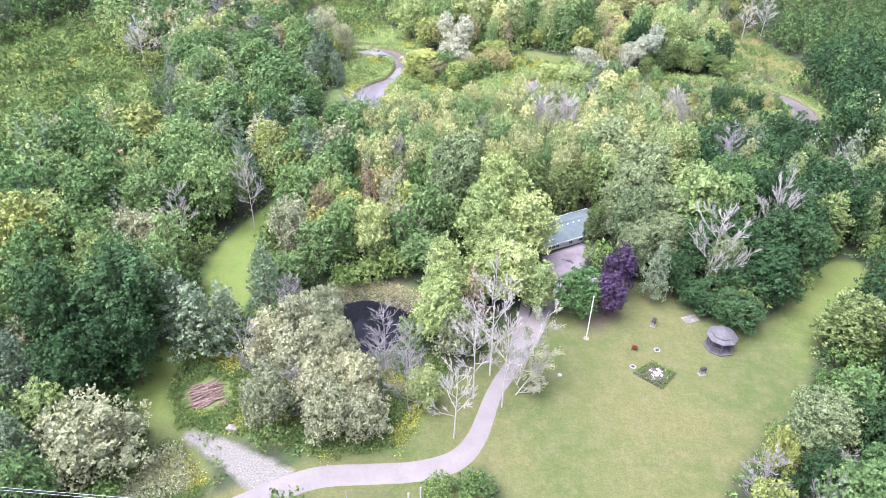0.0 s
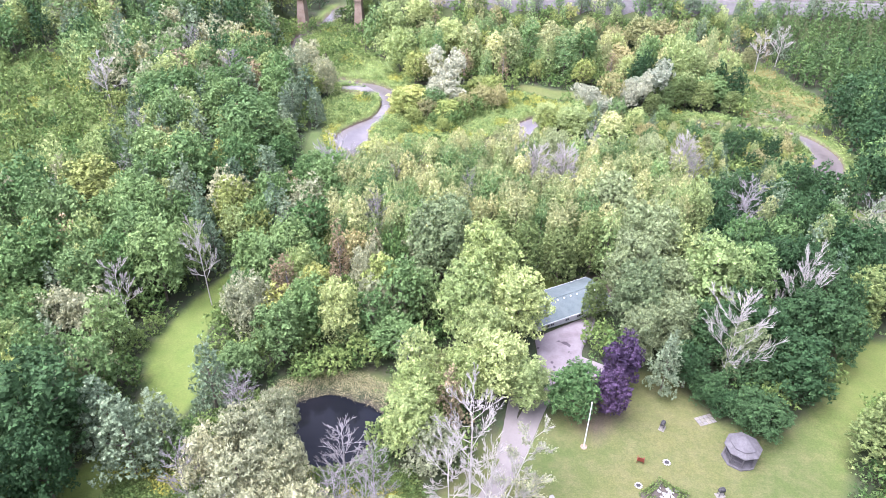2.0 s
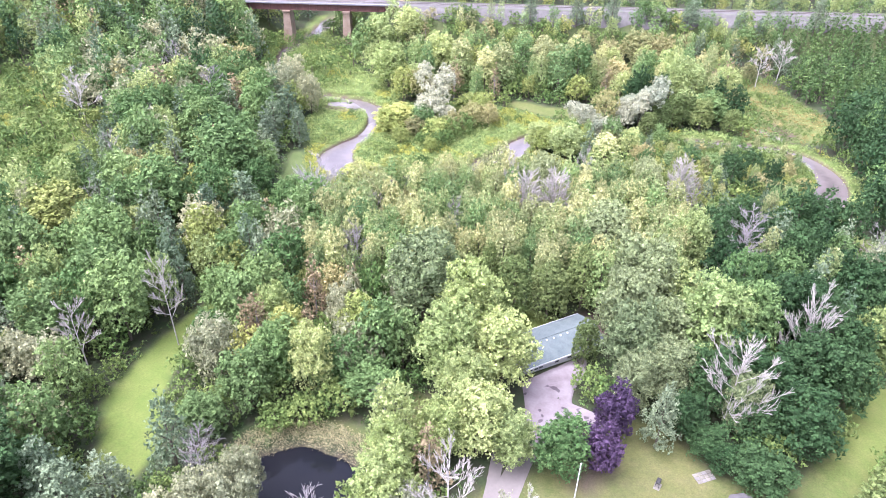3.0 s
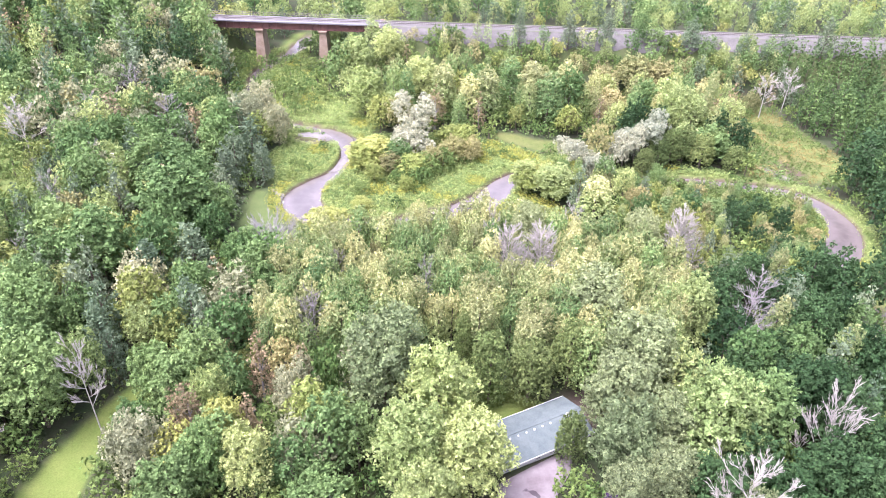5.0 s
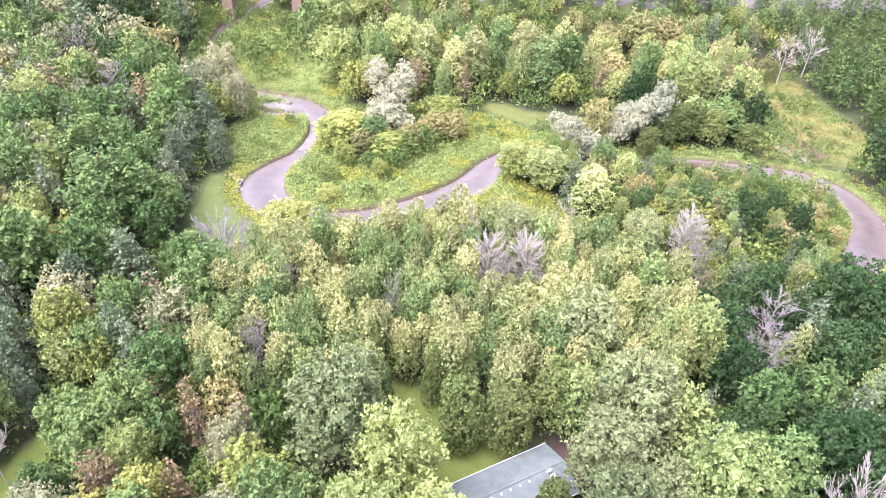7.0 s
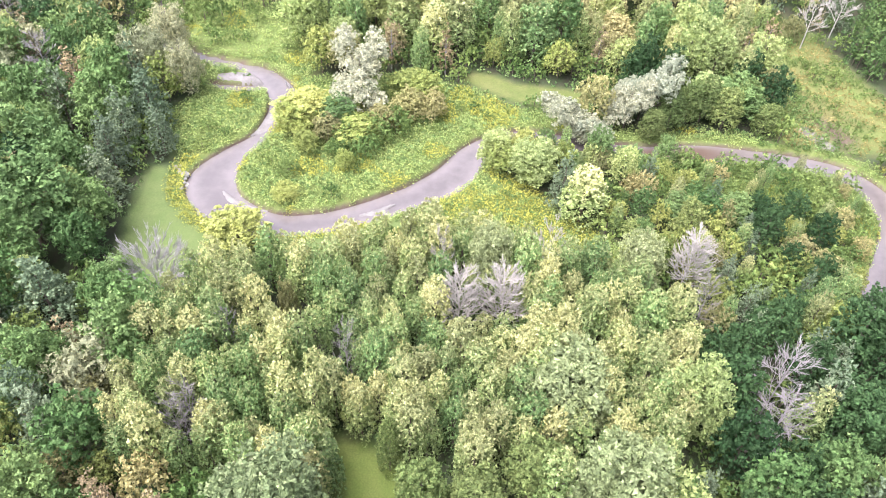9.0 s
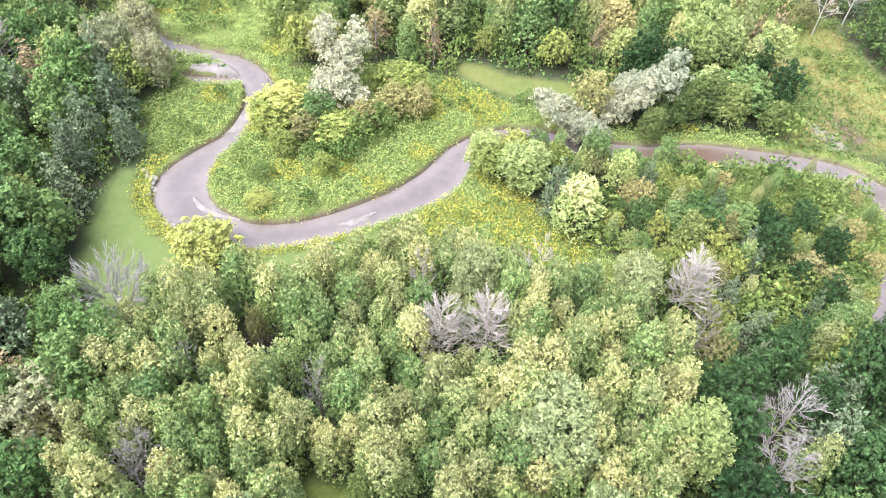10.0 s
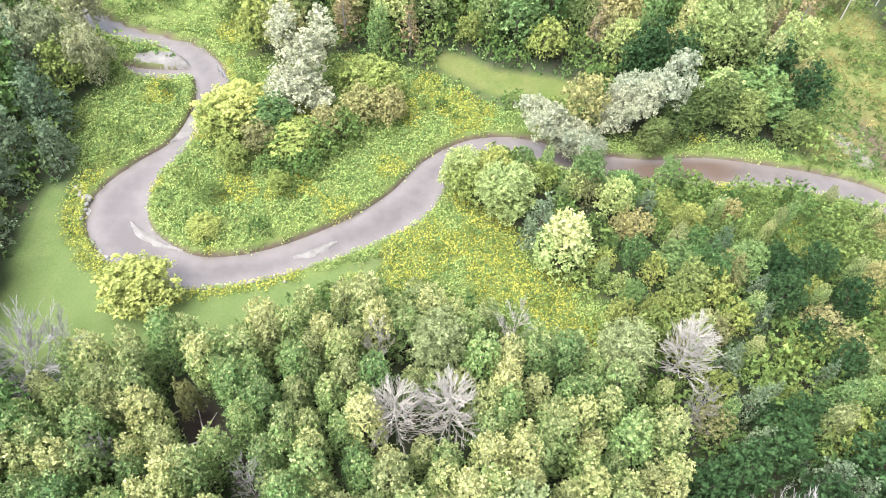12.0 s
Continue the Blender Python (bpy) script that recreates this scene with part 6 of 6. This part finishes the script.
def creek_rail():
    root = thing("log_fence", pose(-9.6, 189.6, -1.9, 0, 0, -52), "bleached log rail along the creek bank", "fence")
    for i in range(4):
        bm = bmesh.new()
        rod(bm, (i * 1.5 - 2.25, 0, -0.6), (i * 1.5 - 2.25, 0, 1.1), 0.07, 0.06, 7)
        part("post", bm, PLANK, root)
    for z in (0.45, 0.95):
        bm = bmesh.new()
        rod(bm, (-2.7, 0, z), (2.7, 0.1, z), 0.065, 0.05, 7)
        part("rail", bm, PLANK, root)
    bm = bmesh.new()
    rod(bm, (1.4, 0, 0.9), (0.9, -1.6, -0.25), 0.065, 0.05, 7)
    part("brace", bm, PLANK, root)


creek_rail()


def utility_post(x, y, h, r):
    root = thing("wooden_post", at_ground(x, y), "slim weathered wooden post beside the driveway", "post")
    bm = bmesh.new()
    rod(bm, (0, 0, -0.4), (0, 0, h), r, r * 0.9, 8)
    part("shaft", bm, PALE, root)
    bm = bmesh.new()
    rod(bm, (0, 0, h - 0.02), (0, 0, h + 0.05), r * 1.2, r * 0.8, 8)
    part("cap", bm, GREY, root)


utility_post(-1.0, 49.2, 3.2, 0.11)
utility_post(-2.3, 48.6, 2.9, 0.12)
utility_post(-9.1, 48.7, 2.6, 0.07)


def overhead_line():
    root = thing("power_line", pose(0, 0, 0), "two thin pale overhead power cables", "power line")
    for lift in (0.0, 0.45):
        c = bpy.data.curves.new("cable", 'CURVE')
        c.dimensions = '3D'
        c.bevel_depth = 0.016
        s = c.splines.new('POLY')
        s.points.add(24)
        for i, pnt in enumerate(s.points):
            t = i / 24
            pnt.co = (-95 + 105 * t, 47.1 - 7 * t, 9.9 - lift - 3.6 * t * (1 - t), 1)
        c.materials.append(WIRE)
        ob = new("cable", c)
        ob.parent = root
    for x, y in ((-95, 47.1), (10, 40.1)):
        bm = bmesh.new()
        rod(bm, (x, y, -0.5), (x, y, 10.0), 0.16, 0.11, 8)
        part("pole", bm, GREY, root)


overhead_line()


# ------------------------------------------------------------------ railway
def railway():
    line = np.array([(x, RAIL_Y, 2.9) for x in np.arange(-9, 175, 2.0)])
    tagged(ribbon("railway_ballast", line, BALLAST, 0.12, 5, edge=0.2), "grey crushed-stone railway ballast bed", "railway", kind="structure")
    v, f = [], []
    rng = np.random.default_rng(2)
    xs = np.arange(-9, 175, 2.0)
    for i, x in enumerate(xs):
        drop = 2.6 + rng.uniform(-0.5, 0.7)
        for k in range(5):
            z = RAIL_Z - drop * k / 4
            v.append((x, RAIL_Y - 3.2 - (RAIL_Z - z) * 1.6 + rng.uniform(-0.08, 0.08), z + 0.10))
        if i:
            for k in range(4):
                a = (i - 1) * 5 + k
                f.append((a + 1, a + 6, a + 5, a))
    me = bpy.data.meshes.new("railway_bank")
    quick(me, v, f)
    me.materials.append(BALLAST)
    tagged(new("railway_bank", me), "grey gravel shoulder of the railway bank", "railway", kind="structure")
    root = thing("railway_track", pose(0, RAIL_Y, RAIL_Z + 0.12), "single railway track on its gravel bank", "railway track")
    for k in (-0.72, 0.72):
        bm = bmesh.new()
        box(bm, -60, 175, k - 0.04, k + 0.04, 0.17, 0.33)
        box(bm, -60, 175, k - 0.08, k + 0.08, 0.14, 0.17)
        part("rail", bm, STEEL, root)
    me = bpy.data.meshes.new("sleeper_bed")
    xs = np.arange(-60, 175, 0.62)
    cube = np.array([(a, b, c) for c in (0.0, 0.15) for b in (-1.3, 1.3) for a in (-0.12, 0.12)])
    quads = np.array([(4, 5, 7, 6), (0, 2, 3, 1), (0, 1, 5, 4), (2, 6, 7, 3), (0, 4, 6, 2), (1, 3, 7, 5)])
    quick(me, np.vstack([cube + (x, 0, 0) for x in xs]), np.vstack([quads + 8 * i for i in range(len(xs))]))
    me.materials.append(GREY)
    ob = new("sleeper_bed", me)
    ob.parent = root
    tagged(ob, kind="stuff")


railway()


def bridge():
    root = thing("railway_bridge", pose(0, RAIL_Y, RAIL_Z), "rusty steel railway girder bridge on two concrete piers", "bridge")
    x0, x1 = -60.0, -9.0
    bm = bmesh.new()
    box(bm, x0, x1, -2.5, 2.5, -0.25, 0.09)
    part("deck", bm, PLANK, root, "pale timber deck")
    for s in (-1, 1):
        bm = bmesh.new()
        box(bm, x0, x1, s * 1.7 - 0.08, s * 1.7 + 0.08, -2.0, -0.25)
        box(bm, x0, x1, s * 1.7 - 0.3, s * 1.7 + 0.3, -2.08, -2.0)
        box(bm, x0, x1, s * 1.7 - 0.3, s * 1.7 + 0.3, -0.36, -0.25)
        part("girder", bm, RUST, root, "rusty dark red plate girder")
        for i in range(26):
            x = x0 + 1 + i * (x1 - x0 - 2) / 25
            bm = bmesh.new()
            box(bm, x - 0.06, x + 0.06, s * 1.96 - 0.15, s * 1.96 + 0.15, -2.0, -0.36)
            part("stiffener", bm, RUST, root)
        for i in range(18):
            x = x0 + 1 + i * (x1 - x0 - 2) / 17
            bm = bmesh.new()
            rod(bm, (x, s * 2.4, 0.05), (x, s * 2.4, 1.15), 0.05, 0.05, 5)
            part("handrail_post", bm, GREY, root)
        for z in (0.6, 1.12):
            bm = bmesh.new()
            rod(bm, (x0, s * 2.4, z), (x1, s * 2.4, z), 0.04, 0.04, 5)
            part("handrail", bm, GREY, root)
    for x in (-42.3, -24.8):
        bm = bmesh.new()
        vs = box(bm, x - 1.5, x + 1.5, -3.0, 3.0, -13.2, -2.6)
        for v in vs:
            if v.co.z > -5:
                v.co.x = x + (v.co.x - x) * 0.62
                v.co.y *= 0.8
        pier = part("pier", bm, CONCRETE, root, "stained tapering concrete pier")
        bm = bmesh.new()
        box(bm, x - 1.15, x + 1.15, -2.7, 2.7, -2.6, -2.08, 0.06)
        part("cap", bm, CONCRETE, pier)
    bm = bmesh.new()
    box(bm, -9.6, -8.2, -3.4, 3.4, -9, 0.0)
    part("abutment", bm, CONCRETE, root, "concrete abutment")
    bm = bmesh.new()
    box(bm, -61, -59.4, -3.4, 3.4, -6, 0.0)
    part("abutment", bm, CONCRETE, root, "concrete abutment")


bridge()


def garden_table(x, y, turn):
    """Small slatted table with crossed end legs."""
    root = thing("garden_table", at_ground(x, y, turn), "reddish-brown slatted wooden table under the trees", "table")
    for i in range(6):
        bm = bmesh.new()
        box(bm, -1.1, 1.1, -0.59 + 0.2 * i, -0.41 + 0.2 * i, 0.72, 0.76)
        part("slat", bm, LOG, root)
    for sx in (-0.85, 0.85):
        for sy in (-1, 1):
            bm = bmesh.new()
            rod(bm, (sx, 0.55 * sy, -0.05), (sx, -0.3 * sy, 0.72), 0.05, 0.05, 6)
            part("leg", bm, LOG, root)


garden_table(-2.8, 98.6, 20)


def fallen_stem(x, y, turn, length):
    root = thing("fallen_stem", at_ground(x, y, turn), "pale bare stem lying on dark forest soil", "log")
    bm = bmesh.new()
    rod(bm, (-length / 2, 0, 0.10), (length / 2, 0, 0.22), 0.09, 0.04, 6)
    part("stem", bm, PALE, root)


for i, (x, y, turn, length) in enumerate(((-2.2, 138.2, 40, 4.2), (-0.6, 137.0, 115, 4.6), (0.4, 135.8, 70, 3.8), (1.3, 134.4, 150, 3.4), (-1.4, 138.6, 95, 3.0), (0.6, 134.6, 20, 3.6))):
    fallen_stem(x, y, turn, length)
